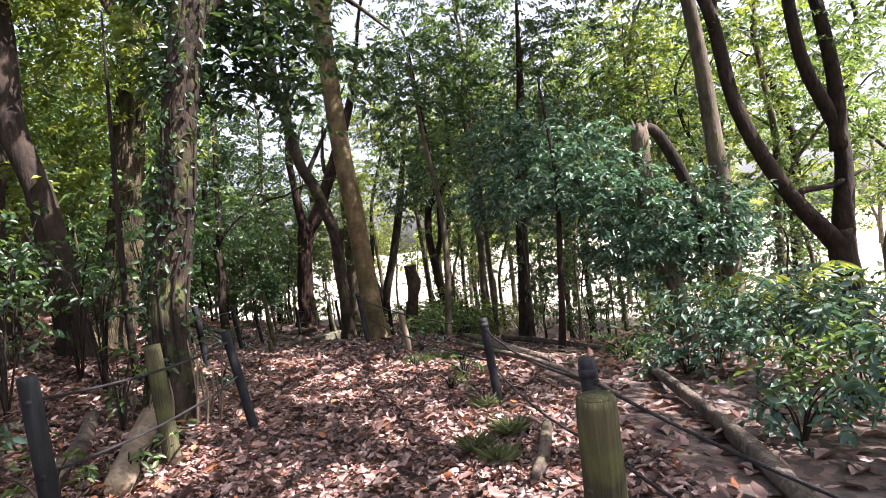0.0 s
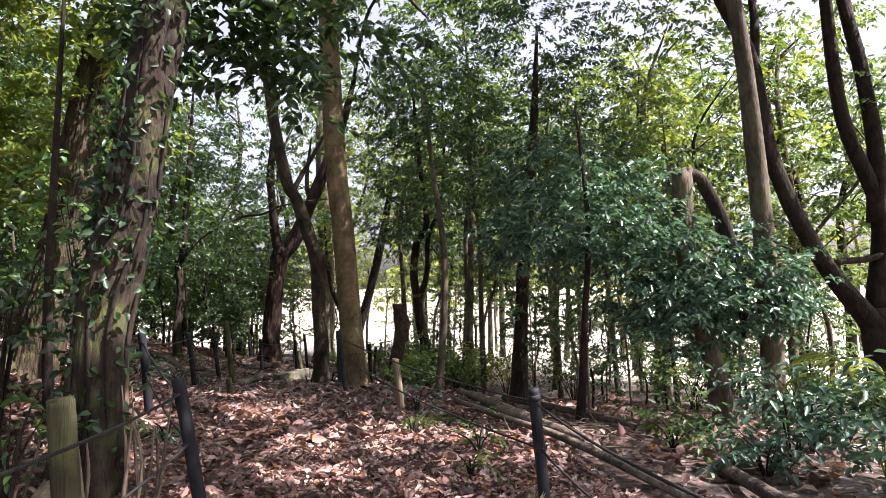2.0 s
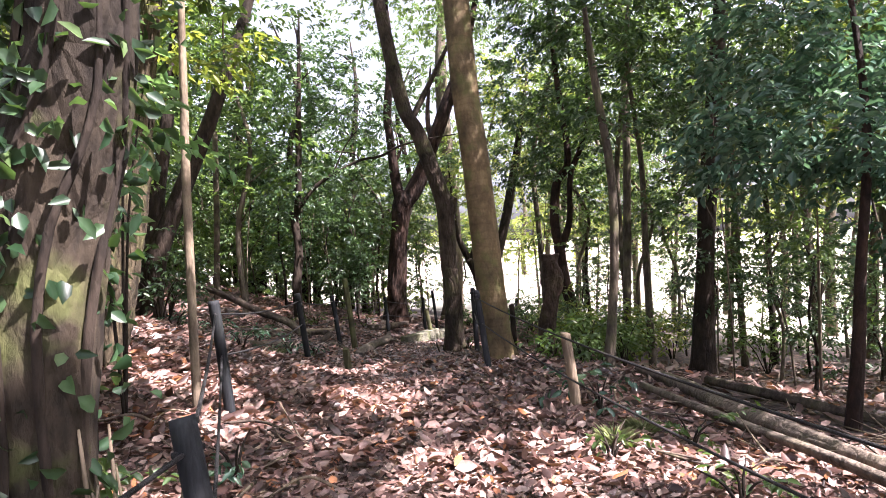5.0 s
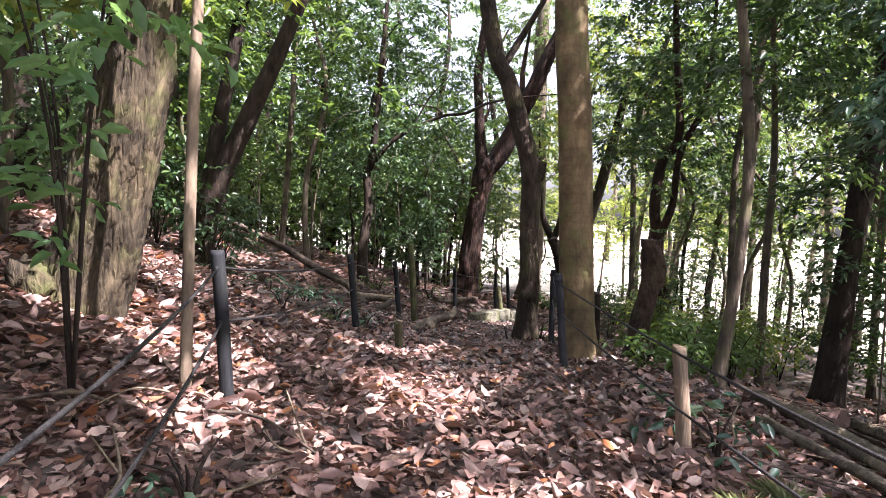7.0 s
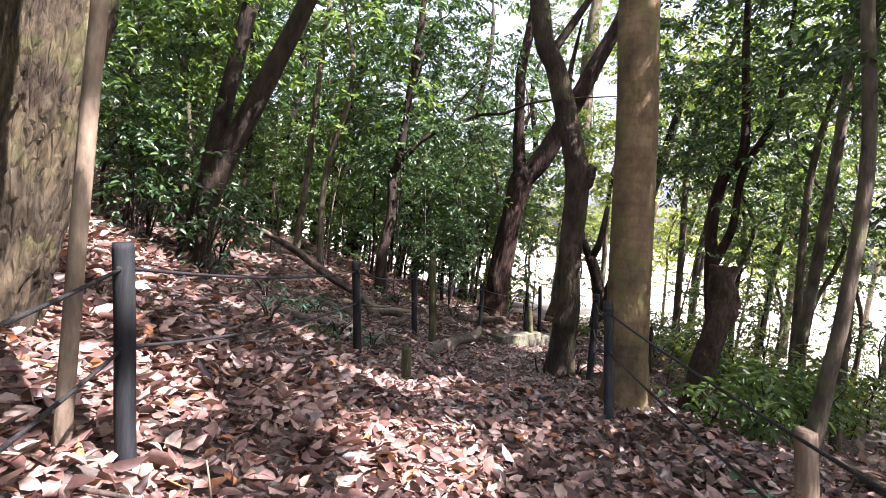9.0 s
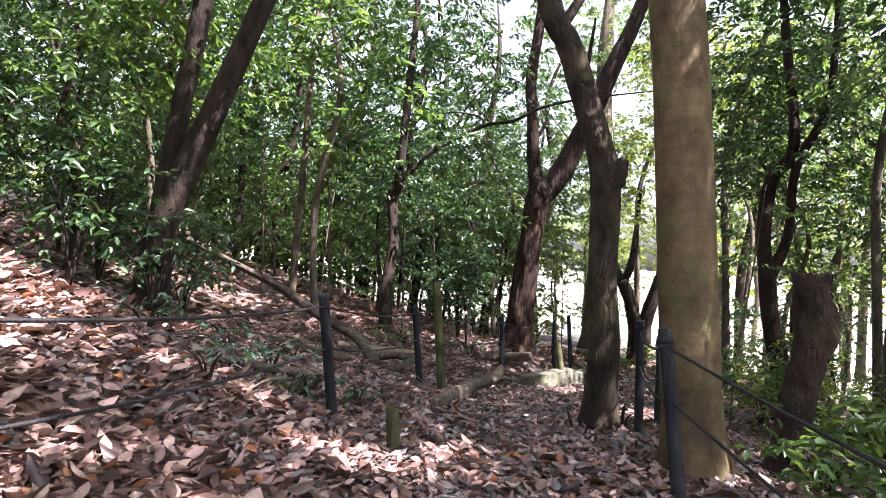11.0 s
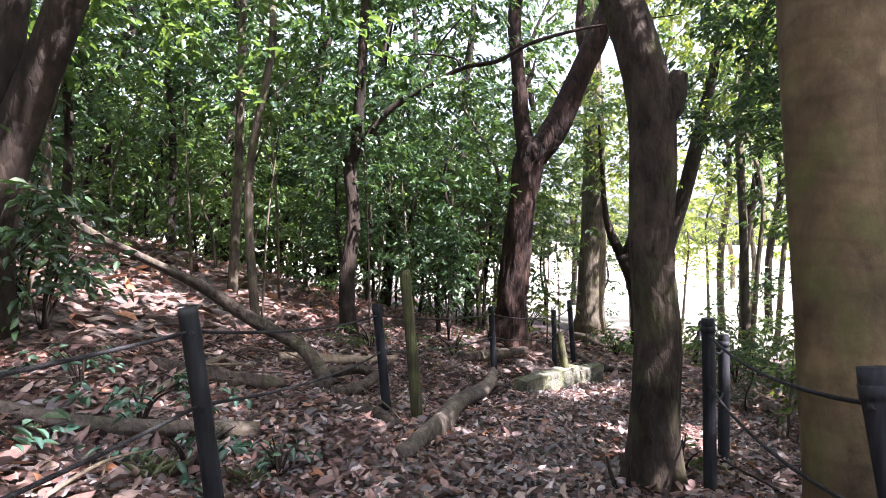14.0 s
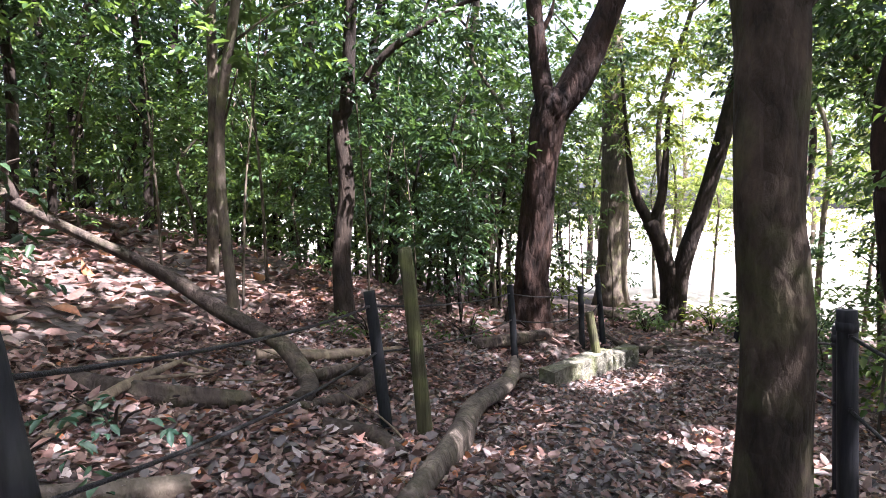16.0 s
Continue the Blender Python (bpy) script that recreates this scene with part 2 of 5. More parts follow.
# ---------------------------------------------------------------- terrain
Y_KNOTS = [-60, -5, 1, 3, 5, 7, 8.3, 9.4, 11, 13.4, 15, 18, 22, 30, 900]
Z_KNOTS = [0.3, 0.30, 0.30, 0.27, 0.19, 0.12, 0.02, -0.12, -0.35, -0.62, -0.78, -0.95, -1.15, -1.5, -1.5]
XC_Y = [-60, -5, 0, 2.3, 5, 8, 10, 12, 13.7, 14.8, 17, 900]
XC_X = [1.1, 0.95, 0.7, 0.5, -0.1, -0.75, -0.75, -0.8, -0.5, 0.5, 0.9, 0.9]


def height(x, y):
    """The ground's height: a path, a bank rising on one side, a fall on the other."""
    x, y = np.asarray(x, float), np.asarray(y, float)
    zc = np.interp(y, Y_KNOTS, Z_KNOTS)
    xc = np.interp(y, XC_Y, XC_X)
    u = np.maximum(xc - 0.75 - x, 0)
    v = np.maximum(x - xc - np.interp(y, [4, 6.5, 9, 12], [1.0, 1.9, 1.7, 1.2]), 0)
    lip = np.interp(y, [10.5, 12.5, 15, 17], [0.0, 0.2, 0.22, 0.0]) * np.clip(u / 0.7, 0, 1) ** 2 * (3 - 2 * np.clip(u / 0.7, 0, 1))
    steep = np.interp(y, [-8, 0, 3, 6, 8, 10, 14, 18, 25], [0.16, 0.2, 0.36, 0.34, 0.26, 0.24, 0.24, 0.12, 0.05])
    bank = steep * (0.8 * np.minimum(u, 1.2) + np.clip(u - 1.2, 0, 14)) + lip
    fall = np.interp(y, [-6, 0, 5, 8, 12, 20], [0.05, 0.06, 0.10, 0.17, 0.16, 0.1])
    drop = fall * np.minimum(v, 4.0) + 0.05 * np.clip(v - 4, 0, 9)
    return zc + bank - drop


def bumps(x, y):
    return (0.035 * np.sin(1.9 * x + 0.7 * y) * np.sin(1.3 * y - 0.8 * x) + 0.018 * np.sin(5.1 * x + 2) * np.sin(4.3 * y + x)
            + 0.008 * np.sin(13 * x + 3 * y) * np.sin(11 * y - 4 * x))


def gz(x, y):
    return height(x, y) + bumps(np.asarray(x, float), np.asarray(y, float))


def linked(name, verts, faces, mat, parent=None, label="", smooth=True):
    me = bpy.data.meshes.new(name)
    me.from_pydata(verts if isinstance(verts, list) else verts.tolist(), [], faces if isinstance(faces, list) else faces.tolist())
    me.materials.append(mat)
    if smooth:
        me.polygons.foreach_set("use_smooth", [True] * len(me.polygons))
    me.update()
    ob = new(name, me)
    if parent is not None:
        ob.parent = parent
    if label:
        ob["label"] = label
    return ob


def part(name, bm, material, parent, label=""):
    me = bpy.data.meshes.new(name)
    bm.to_mesh(me)
    bm.free()
    me.materials.append(material)
    ob = new(name, me)
    ob.parent = parent
    if label:
        ob["label"] = label
    return ob


def steps(a, b, step, tail):
    inner = np.arange(a, b + 1e-6, step)
    grow = np.cumsum(step * 1.22 ** np.arange(1, tail))
    return np.concatenate([a - grow[::-1], inner, b + grow])


gx, gy = steps(-9, 8, 0.16, 38), steps(-6, 18, 0.16, 38)
GX, GY = np.meshgrid(gx, gy)
GZ = gz(GX, GY)
idx = np.arange(GX.size).reshape(GX.shape)
gfaces = np.stack([idx[:-1, :-1], idx[:-1, 1:], idx[1:, 1:], idx[1:, :-1]], -1).reshape(-1, 4)
ground = linked("ground", np.stack([GX, GY, GZ], -1).reshape(-1, 3), gfaces, M_GROUND)
tagged(ground, "leaf-covered forest floor with a trodden path and sandy field beyond", "ground", kind="structure")

# ---------------------------------------------------------------- builders
rng = np.random.default_rng(7)


def unit(a):
    return a / np.maximum(np.linalg.norm(a, axis=-1, keepdims=True), 1e-9)


def smooth_line(points, per=5):
    p = np.array(points, float)
    if len(p) < 3:
        k = np.linspace(0, 1, per * 2 + 1)[:, None]
        return p[0] * (1 - k) + p[-1] * k
    ext = np.vstack([2 * p[0] - p[1], p, 2 * p[-1] - p[-2]])
    out = []
    for i in range(len(p) - 1):
        a, b, c, d = ext[i:i + 4]
        for s in np.arange(per) / per:
            out.append(0.5 * (2 * b + (c - a) * s + (2 * a - 5 * b + 4 * c - d) * s ** 2 + (3 * b - a - 3 * c + d) * s ** 3))
    return np.array(out + [p[-1]])


def tube(points, radii, sides=12, rough=0.06, per=5, seed=0, flare=0.0, lobes=0, ragged=0.0, ridges=0, deep=0.04):
    """A tapering, slightly uneven stem along a line of points."""
    line = smooth_line(points, per)
    rad = np.interp(np.linspace(0, 1, len(line)), np.linspace(0, 1, len(radii)), radii)
    if flare:
        along = np.r_[0, np.cumsum(np.linalg.norm(np.diff(line, axis=0), axis=1))]
        rad = rad * (1 + flare * np.exp(-along / 0.16))
    tang = unit(np.gradient(line, axis=0))
    ref = np.array([1.0, 0, 0]) if abs(tang[0][0]) < 0.8 else np.array([0, 1.0, 0])
    s = unit(np.cross(np.cross(tang, ref), tang))
    w = np.cross(tang, s)
    ang = np.linspace(0, 2 * np.pi, sides, endpoint=False)
    r = np.random.default_rng(seed + 11)
    ph = r.uniform(0, 6.28, 6)
    k = np.arange(len(line))[:, None]
    uneven = 1 + rough * (np.sin(2 * ang + ph[0] + 0.35 * k) + 0.7 * np.sin(3 * ang + ph[1] - 0.22 * k) + 0.5 * np.sin(5 * ang + ph[2] + 0.5 * k)) \
        + rough * 0.6 * r.normal(size=(len(line), sides)) * 0.5
    if lobes:
        al = np.r_[0, np.cumsum(np.linalg.norm(np.diff(line, axis=0), axis=1))][:, None]
        uneven = uneven + 0.28 * np.exp(-al / 0.22) * np.cos(lobes * ang + ph[3])
    if ridges:
        wander = np.cumsum(r.normal(0, 0.16, (len(line), 1)), 0)
        wave = np.sin(ridges * ang + wander + 0.8 * np.sin(3 * ang + 0.3 * k)) + 0.6 * np.sin(ridges * 0.61 * ang + 0.21 * k + ph[4])
        uneven = uneven + deep * (1.0 - np.abs(wave)) + deep * 0.5 * r.normal(size=(len(line), sides)) * 0.5
    ring = line[:, None] + rad[:, None, None] * uneven[..., None] * (np.cos(ang)[None, :, None] * s[:, None] + np.sin(ang)[None, :, None] * w[:, None])
    if ragged:
        ring[-1] += tang[-1] * ragged * r.uniform(-1, 1, (sides, 1))
    n = len(line)
    verts = np.vstack([ring.reshape(-1, 3), line[0], line[-1] - (tang[-1] * ragged)])
    faces = []
    for i in range(n - 1):
        for j in range(sides):
            q = (j + 1) % sides
            faces.append((i * sides + j, i * sides + q, (i + 1) * sides + q, (i + 1) * sides + j))
    for j in range(sides):
        q = (j + 1) % sides
        faces.append((n * sides, q, j))
        faces.append((n * sides + 1, (n - 1) * sides + j, (n - 1) * sides + q))
    return verts, faces


def merged(pieces):
    verts, faces, off = [], [], 0
    for v, f in pieces:
        verts.append(v)
        faces += [tuple(i + off for i in q) for q in f]
        off += len(v)
    return np.vstack(verts), faces


def leaf_mesh(name, base, way, normal, length, width, mat, parent=None, label="", curl=0.25, fold=0.18):
    """Many single leaves, each a folded and curled blade."""
    way, n = unit(way), len(base)
    side = unit(np.cross(way, normal))
    nor = np.cross(side, way)
    L, W = np.broadcast_to(length, n)[:, None], np.broadcast_to(width, n)[:, None]
    c, fold = np.broadcast_to(curl, n)[:, None], np.broadcast_to(fold, n)[:, None]
    v = np.empty((n, 6, 3))
    v[:, 0] = base
    v[:, 1] = base + way * L * 0.33 + side * W * 0.5 + nor * (fold * W)
    v[:, 2] = base + way * L * 0.70 + side * W * 0.40 + nor * (fold * W - c * L * 0.35)
    v[:, 3] = base + way * L - nor * c * L
    v[:, 4] = base + way * L * 0.70 - side * W * 0.40 + nor * (fold * W - c * L * 0.35)
    v[:, 5] = base + way * L * 0.33 - side * W * 0.5 + nor * (fold * W)
    me = bpy.data.meshes.new(name)
    me.vertices.add(n * 6)
    me.vertices.foreach_set("co", v.ravel())
    q = (np.arange(n) * 6)[:, None] + np.array([0, 1, 2, 3, 0, 3, 4, 5])
    me.loops.add(n * 8)
    me.loops.foreach_set("vertex_index", q.ravel().astype(np.int32))
    me.polygons.add(n * 2)
    me.polygons.foreach_set("loop_start", np.arange(n * 2, dtype=np.int32) * 4)
    me.polygons.foreach_set("loop_total", np.full(n * 2, 4, dtype=np.int32))
    me.update(calc_edges=True)
    me.materials.append(mat)
    ob = new(name, me)
    if parent is not None:
        ob.parent = parent
    if label:
        ob["label"] = label
    return ob


def foliage(r, blobs, count, size, per=14, flat=0.45, droop=0.35):
    """Leaf places in sprays that fill ellipsoids (centre, radii): base, way, normal, length, width."""
    vol = np.array([max(b[1][0] * b[1][1] * b[1][2], 1e-4) ** 0.75 for b in blobs])
    pick = r.choice(len(blobs), max(count // per, 1), p=vol / vol.sum())
    cen, rad = np.array([b[0] for b in blobs], float)[pick], np.array([b[1] for b in blobs], float)[pick]
    d = unit(r.normal(size=cen.shape))
    spray = cen + d * rad * (r.uniform(0.15, 1.0, (len(cen), 1)) ** 0.5)
    out = unit(d * [1, 1, 0.3] + r.normal(size=d.shape) * 0.5)
    out[:, 2] = out[:, 2] * 0.5 - droop * r.uniform(0, 1, len(out)) * 0.6
    out = unit(out)
    reach = size * r.uniform(2.2, 4.2, (len(cen), 1))
    k = np.tile(np.linspace(0, 1, per), len(cen))[:, None]
    P = np.repeat(spray, per, 0) + np.repeat(out * reach, per, 0) * k
    lat = unit(np.cross(np.repeat(out, per, 0), [0, 0, 1.0]))
    alt = np.tile(np.where(np.arange(per) % 2, 1.0, -1.0), len(cen))[:, None]
    way = np.repeat(out, per, 0) * 0.55 + lat * alt * 0.8 + r.normal(size=P.shape) * 0.28
    way[:, 2] -= droop * r.uniform(0.2, 1, len(way))
    nor = unit(np.array([0, 0, 1.0]) + r.normal(size=P.shape) * flat)
    P = P + r.normal(size=P.shape) * size * 0.25
    L = size * r.uniform(0.7, 1.3, len(P))
    return P, way, nor, L, L * r.uniform(0.38, 0.5, len(P))


def empty_at(name, x, y, z):
    ob = new(name)
    ob.location = (x, y, z)
    ob.empty_display_size = 0.2
    return ob


# chosen sun patches on the ground (place, half widths), opened by leaving out crown leaves
SUN_SPOTS = [(-0.6, 5.4, 0.42, 0.62), (0.8, 3.6, 1.05, 0.45), (0.15, 2.4, 0.35, 0.2), (1.2, 0.9, 0.5, 0.4), (1.6, -0.3, 0.45, 0.35), (0.4, 0.1, 0.3, 0.3), (-2.3, 4.7, 0.5, 0.4), (-1.62, 3.9, 0.3, 0.35),
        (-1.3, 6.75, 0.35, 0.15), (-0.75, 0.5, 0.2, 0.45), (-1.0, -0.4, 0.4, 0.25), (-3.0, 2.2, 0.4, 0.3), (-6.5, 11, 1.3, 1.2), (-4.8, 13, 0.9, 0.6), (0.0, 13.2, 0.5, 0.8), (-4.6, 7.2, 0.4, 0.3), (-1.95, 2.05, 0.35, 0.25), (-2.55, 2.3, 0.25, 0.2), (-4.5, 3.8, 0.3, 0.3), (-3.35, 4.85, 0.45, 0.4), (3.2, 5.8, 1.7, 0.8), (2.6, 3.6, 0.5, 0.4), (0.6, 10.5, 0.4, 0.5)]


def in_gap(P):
    """Whether a leaf hangs in the way of the sun to one of the chosen patches."""
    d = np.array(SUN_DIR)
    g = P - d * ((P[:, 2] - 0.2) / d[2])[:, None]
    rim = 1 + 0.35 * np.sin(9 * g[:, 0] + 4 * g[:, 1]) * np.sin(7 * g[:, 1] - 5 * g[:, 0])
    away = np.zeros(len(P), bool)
    for x, y, rx, ry in SUN_SPOTS:
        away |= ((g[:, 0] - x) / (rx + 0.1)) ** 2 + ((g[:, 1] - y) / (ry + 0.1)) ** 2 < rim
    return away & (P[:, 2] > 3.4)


def tree(label, root, stems, crowns, mat, leaf_mat=None, seed=0, category="tree", name="tree", sides=14, gaps=True):
    """A tree standing at root. stems: (part name, points, radii[, options]); crowns: (blobs, count, leaf size[, material])."""
    t = empty_at(name, *root)
    o = np.array(root)
    first = None
    for k, (part_name, pts, radii, *opt) in enumerate(stems):
        v, f = tube(np.array(pts, float) - o, radii, seed=seed * 31 + k, **({"sides": sides} | (opt[0] if opt else {})))
        on = first if k and part_name in ("knob", "burl", "root_shoot", "dead_snag") else t
        made = linked(part_name, v, f, opt[1] if len(opt) > 1 else mat, on)
        first = made if not k else first
    r = np.random.default_rng(seed + 100)
    for blobs, count, size, *lm in crowns:
        P, way, nor, L, W = foliage(r, blobs, count, size)
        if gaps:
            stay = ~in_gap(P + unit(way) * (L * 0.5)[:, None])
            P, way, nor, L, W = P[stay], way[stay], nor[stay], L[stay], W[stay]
        leaf_mesh("crown", P - o, way, nor, L, W, lm[0] if lm else leaf_mat, t)
    return tagged(t, label, category)


def Z(x, y, sink=0.0):
    return float(gz(x, y)) - sink


# ---------------------------------------------------------------- the large trees
def shade_masses(xs, ys, z):
    """Flat leafy masses side by side, high up above the view, added to shade the hillside."""
    return [((x + 0.3 * math.sin(7 * y), y + 0.3 * math.sin(5 * x), z + 0.3 * math.sin(3 * x + 2 * y)), (1.2, 1.1, 0.5)) for x in xs for y in ys]


def smooth_tree():
    x, y = 0.66, 7.78
    z = Z(x, y, 0.1)
    tree("tall straight tree with smooth tan bark by the path", (x, y, z),
         [("trunk", [(x + 0.06, y, z), (0.65, y, 0.5), (0.57, y, 1.5), (0.47, y, 2.75), (0.34, y, 4.05), (0.2, y + 0.1, 7.0), (0.1, y + 0.2, 10.5)],
           [0.23, 0.193, 0.187, 0.187, 0.185, 0.165, 0.08], {"sides": 28, "rough": 0.018, "flare": 0.16, "lobes": 5}),
          ("limb", [(0.22, y, 6.5), (1.0, y + 0.5, 8.0), (1.9, y + 0.8, 9.2)], [0.09, 0.06, 0.02]),
          ("limb", [(0.2, y, 7.2), (-0.7, y + 0.9, 8.8), (-1.4, y + 1.5, 9.8)], [0.09, 0.05, 0.02]),
          ("limb", [(0.15, y, 8.5), (1.6, y - 0.4, 10.0), (3.8, y - 0.6, 10.9)], [0.08, 0.05, 0.015]),
          ("limb", [(0.12, y, 9.0), (-0.5, y - 0.8, 10.2), (-1.4, y - 1.4, 10.9)], [0.06, 0.04, 0.015])],
         [([((0.6, 8.6, 9.0), (2.4, 2.2, 1.5)), ((-1.2, 9.6, 9.6), (1.7, 1.6, 1.1))], 5200, 0.115), (shade_masses((-1.4, 0.4, 2.2, 4.0), (6.4, 8.2, 10.0), 10.9), 2700, 0.2)], M_BARK_SMOOTH, M_LEAF_MID, 1)


def trunk_with_knob():
    x, y = 0.0, 9.0
    z = Z(x, y, 0.1)
    tree("dark leaning tree trunk with a knob by the path", (x, y, z),
         [("trunk", [(0.04, y, z), (0.05, y, 0.45), (0.05, y, 0.85), (0.0, y, 1.4), (-0.01, y, 2.1), (-0.09, y, 2.5), (-0.24, y, 2.95), (-0.42, y, 3.45),
                     (-0.64, y, 3.95), (-0.98, y, 5.9), (-1.1, y + 0.3, 8.0)],
           [0.155, 0.135, 0.128, 0.128, 0.13, 0.13, 0.118, 0.115, 0.11, 0.085, 0.03], {"sides": 44, "rough": 0.035, "flare": 0.4, "lobes": 4, "ridges": 9, "deep": 0.03, "per": 8}),
          ("knob", [(-0.02, y - 0.02, 2.02), (0.06, y - 0.03, 2.2), (0.13, y - 0.03, 2.38)], [0.09, 0.09, 0.045], {"rough": 0.1}),
          ("branch", [(-0.5, y, 3.6), (-0.1, y + 0.2, 4.4), (0.5, y + 0.4, 5.6)], [0.05, 0.04, 0.015]),
          ("root_shoot", [(-0.16, y - 0.16, Z(-0.16, y - 0.16) - 0.03), (-0.2, y - 0.19, 0.05), (-0.23, y - 0.2, 0.16)], [0.014, 0.012, 0.006], {"sides": 6}),
          ("root_shoot", [(-0.1, y - 0.2, Z(-0.1, y - 0.2) - 0.03), (-0.11, y - 0.24, 0.06), (-0.1, y - 0.27, 0.2)], [0.014, 0.012, 0.005], {"sides": 6})],
         [([((-1.1, 9.3, 7.8), (1.9, 1.8, 1.5))], 3000, 0.11)], M_BARK_KNOB, M_LEAF_MID, 2)


def forked_tree():
    x, y = -1.6, 14.8
    z = Z(x, y, 0.15)
    tree("large forked tree with dark peeling reddish bark", (x, y, z),
         [("trunk", [(x - 0.02, y, z), (-1.6, y, 0.2), (-1.55, y, 0.8), (-1.43, y, 2.1), (-1.33, y, 2.75), (-1.26, y, 3.0)],
           [0.29, 0.25, 0.225, 0.215, 0.235, 0.19], {"sides": 60, "rough": 0.06, "flare": 0.3, "lobes": 5, "ridges": 9, "deep": 0.06, "per": 12}),
          ("limb", [(-1.3, y, 2.65), (-0.97, y, 3.12), (-0.57, y, 4.03), (-0.19, y, 4.96), (0.35, y + 0.2, 6.4), (0.8, y + 0.5, 8.2)],
           [0.2, 0.2, 0.175, 0.16, 0.13, 0.05], {"sides": 40, "rough": 0.05, "ridges": 8, "deep": 0.05, "per": 10}),
          ("limb", [(-1.36, y, 2.6), (-1.47, y, 3.25), (-1.53, y, 3.8), (-1.6, y, 4.5), (-1.63, y, 5.05), (-1.5, y, 6.6), (-1.6, y, 8.4)],
           [0.15, 0.125, 0.12, 0.105, 0.1, 0.09, 0.03], {"sides": 16, "rough": 0.07}),
          ("dead_snag", [(-1.5, y, 3.75), (-1.35, y, 4.0), (-1.28, y, 4.3)], [0.05, 0.035, 0.005], {"sides": 8}),
          ("limb", [(-0.5, y, 4.2), (-0.62, y + 0.2, 4.9), (-0.5, y + 0.3, 6.2)], [0.08, 0.06, 0.02], {"sides": 10}),
          ("limb", [(0.7, y + 0.4, 7.8), (1.2, y - 0.6, 9.8), (2.4, y - 1.6, 11.0)], [0.06, 0.05, 0.015], {"sides": 10}),
          ("limb", [(-1.55, y, 7.6), (-1.3, y - 1.2, 9.6), (-0.8, y - 2.4, 11.0)], [0.05, 0.04, 0.015], {"sides": 10})],
         [([((-1.5, 15, 8.2), (2.0, 1.6, 1.4)), ((0.9, 15.3, 8.2), (2.0, 1.8, 1.4))], 4200, 0.11), (shade_masses((-2.2, -0.4, 1.4, 3.2), (11.8, 13.6, 15.4), 11.0), 2700, 0.2)], M_BARK_RED, M_LEAF_MID, 3)


def broken_stump():
    x, y = 1.36, 8.35
    z = Z(x, y, 0.15)
    tree("broken-off tree stump with a swollen side, ragged top", (x, y, z),
         [("trunk", [(1.36, y, z), (1.41, y, 0.25), (1.45, y, 0.6), (1.5, y, 0.9), (1.52, y, 1.12), (1.49, y, 1.3), (1.49, y, 1.45)],
           [0.165, 0.118, 0.108, 0.118, 0.138, 0.122, 0.12], {"sides": 40, "rough": 0.08, "flare": 0.3, "lobes": 4, "ragged": 0.015, "ridges": 9, "deep": 0.035, "per": 8}),
          ("burl", [(1.54, y - 0.05, 0.82), (1.59, y - 0.06, 1.0), (1.585, y - 0.05, 1.16)], [0.04, 0.07, 0.04], {"rough": 0.12})],
         [], M_BARK_STUMP, seed=4, category="tree stump", name="tree_stump")


def leaning_ridged_tree():
    y = 4.55
    z = Z(-2.88, y, 0.2)
    tree("thick leaning tree with deeply ridged bark on the bank", (-2.88, y, z),
         [("trunk", [(-3.06, y, z), (-2.93, y, 0.65), (-2.79, y, 1.15), (-2.65, y, 1.75), (-2.51, y, 2.35), (-2.44, y, 2.9), (-2.2, y, 4.6), (-1.9, y + 0.2, 7.5), (-1.8, y + 0.2, 9.5)],
           [0.35, 0.285, 0.262, 0.245, 0.22, 0.2, 0.17, 0.12, 0.05], {"sides": 110, "rough": 0.03, "flare": 0.35, "lobes": 5, "ridges": 17, "deep": 0.085, "per": 16}),
          ("limb", [(-2.15, y, 5.0), (-3.0, y + 0.5, 6.6), (-3.8, y + 1.2, 7.8)], [0.1, 0.07, 0.02])],
         [([((-2.0, 5.0, 9.2), (1.7, 1.7, 1.1)), ((-3.8, 6.0, 8.0), (1.3, 1.3, 0.9))], 2600, 0.12)], M_BARK_RIDGED, M_LEAF_MID, 5)


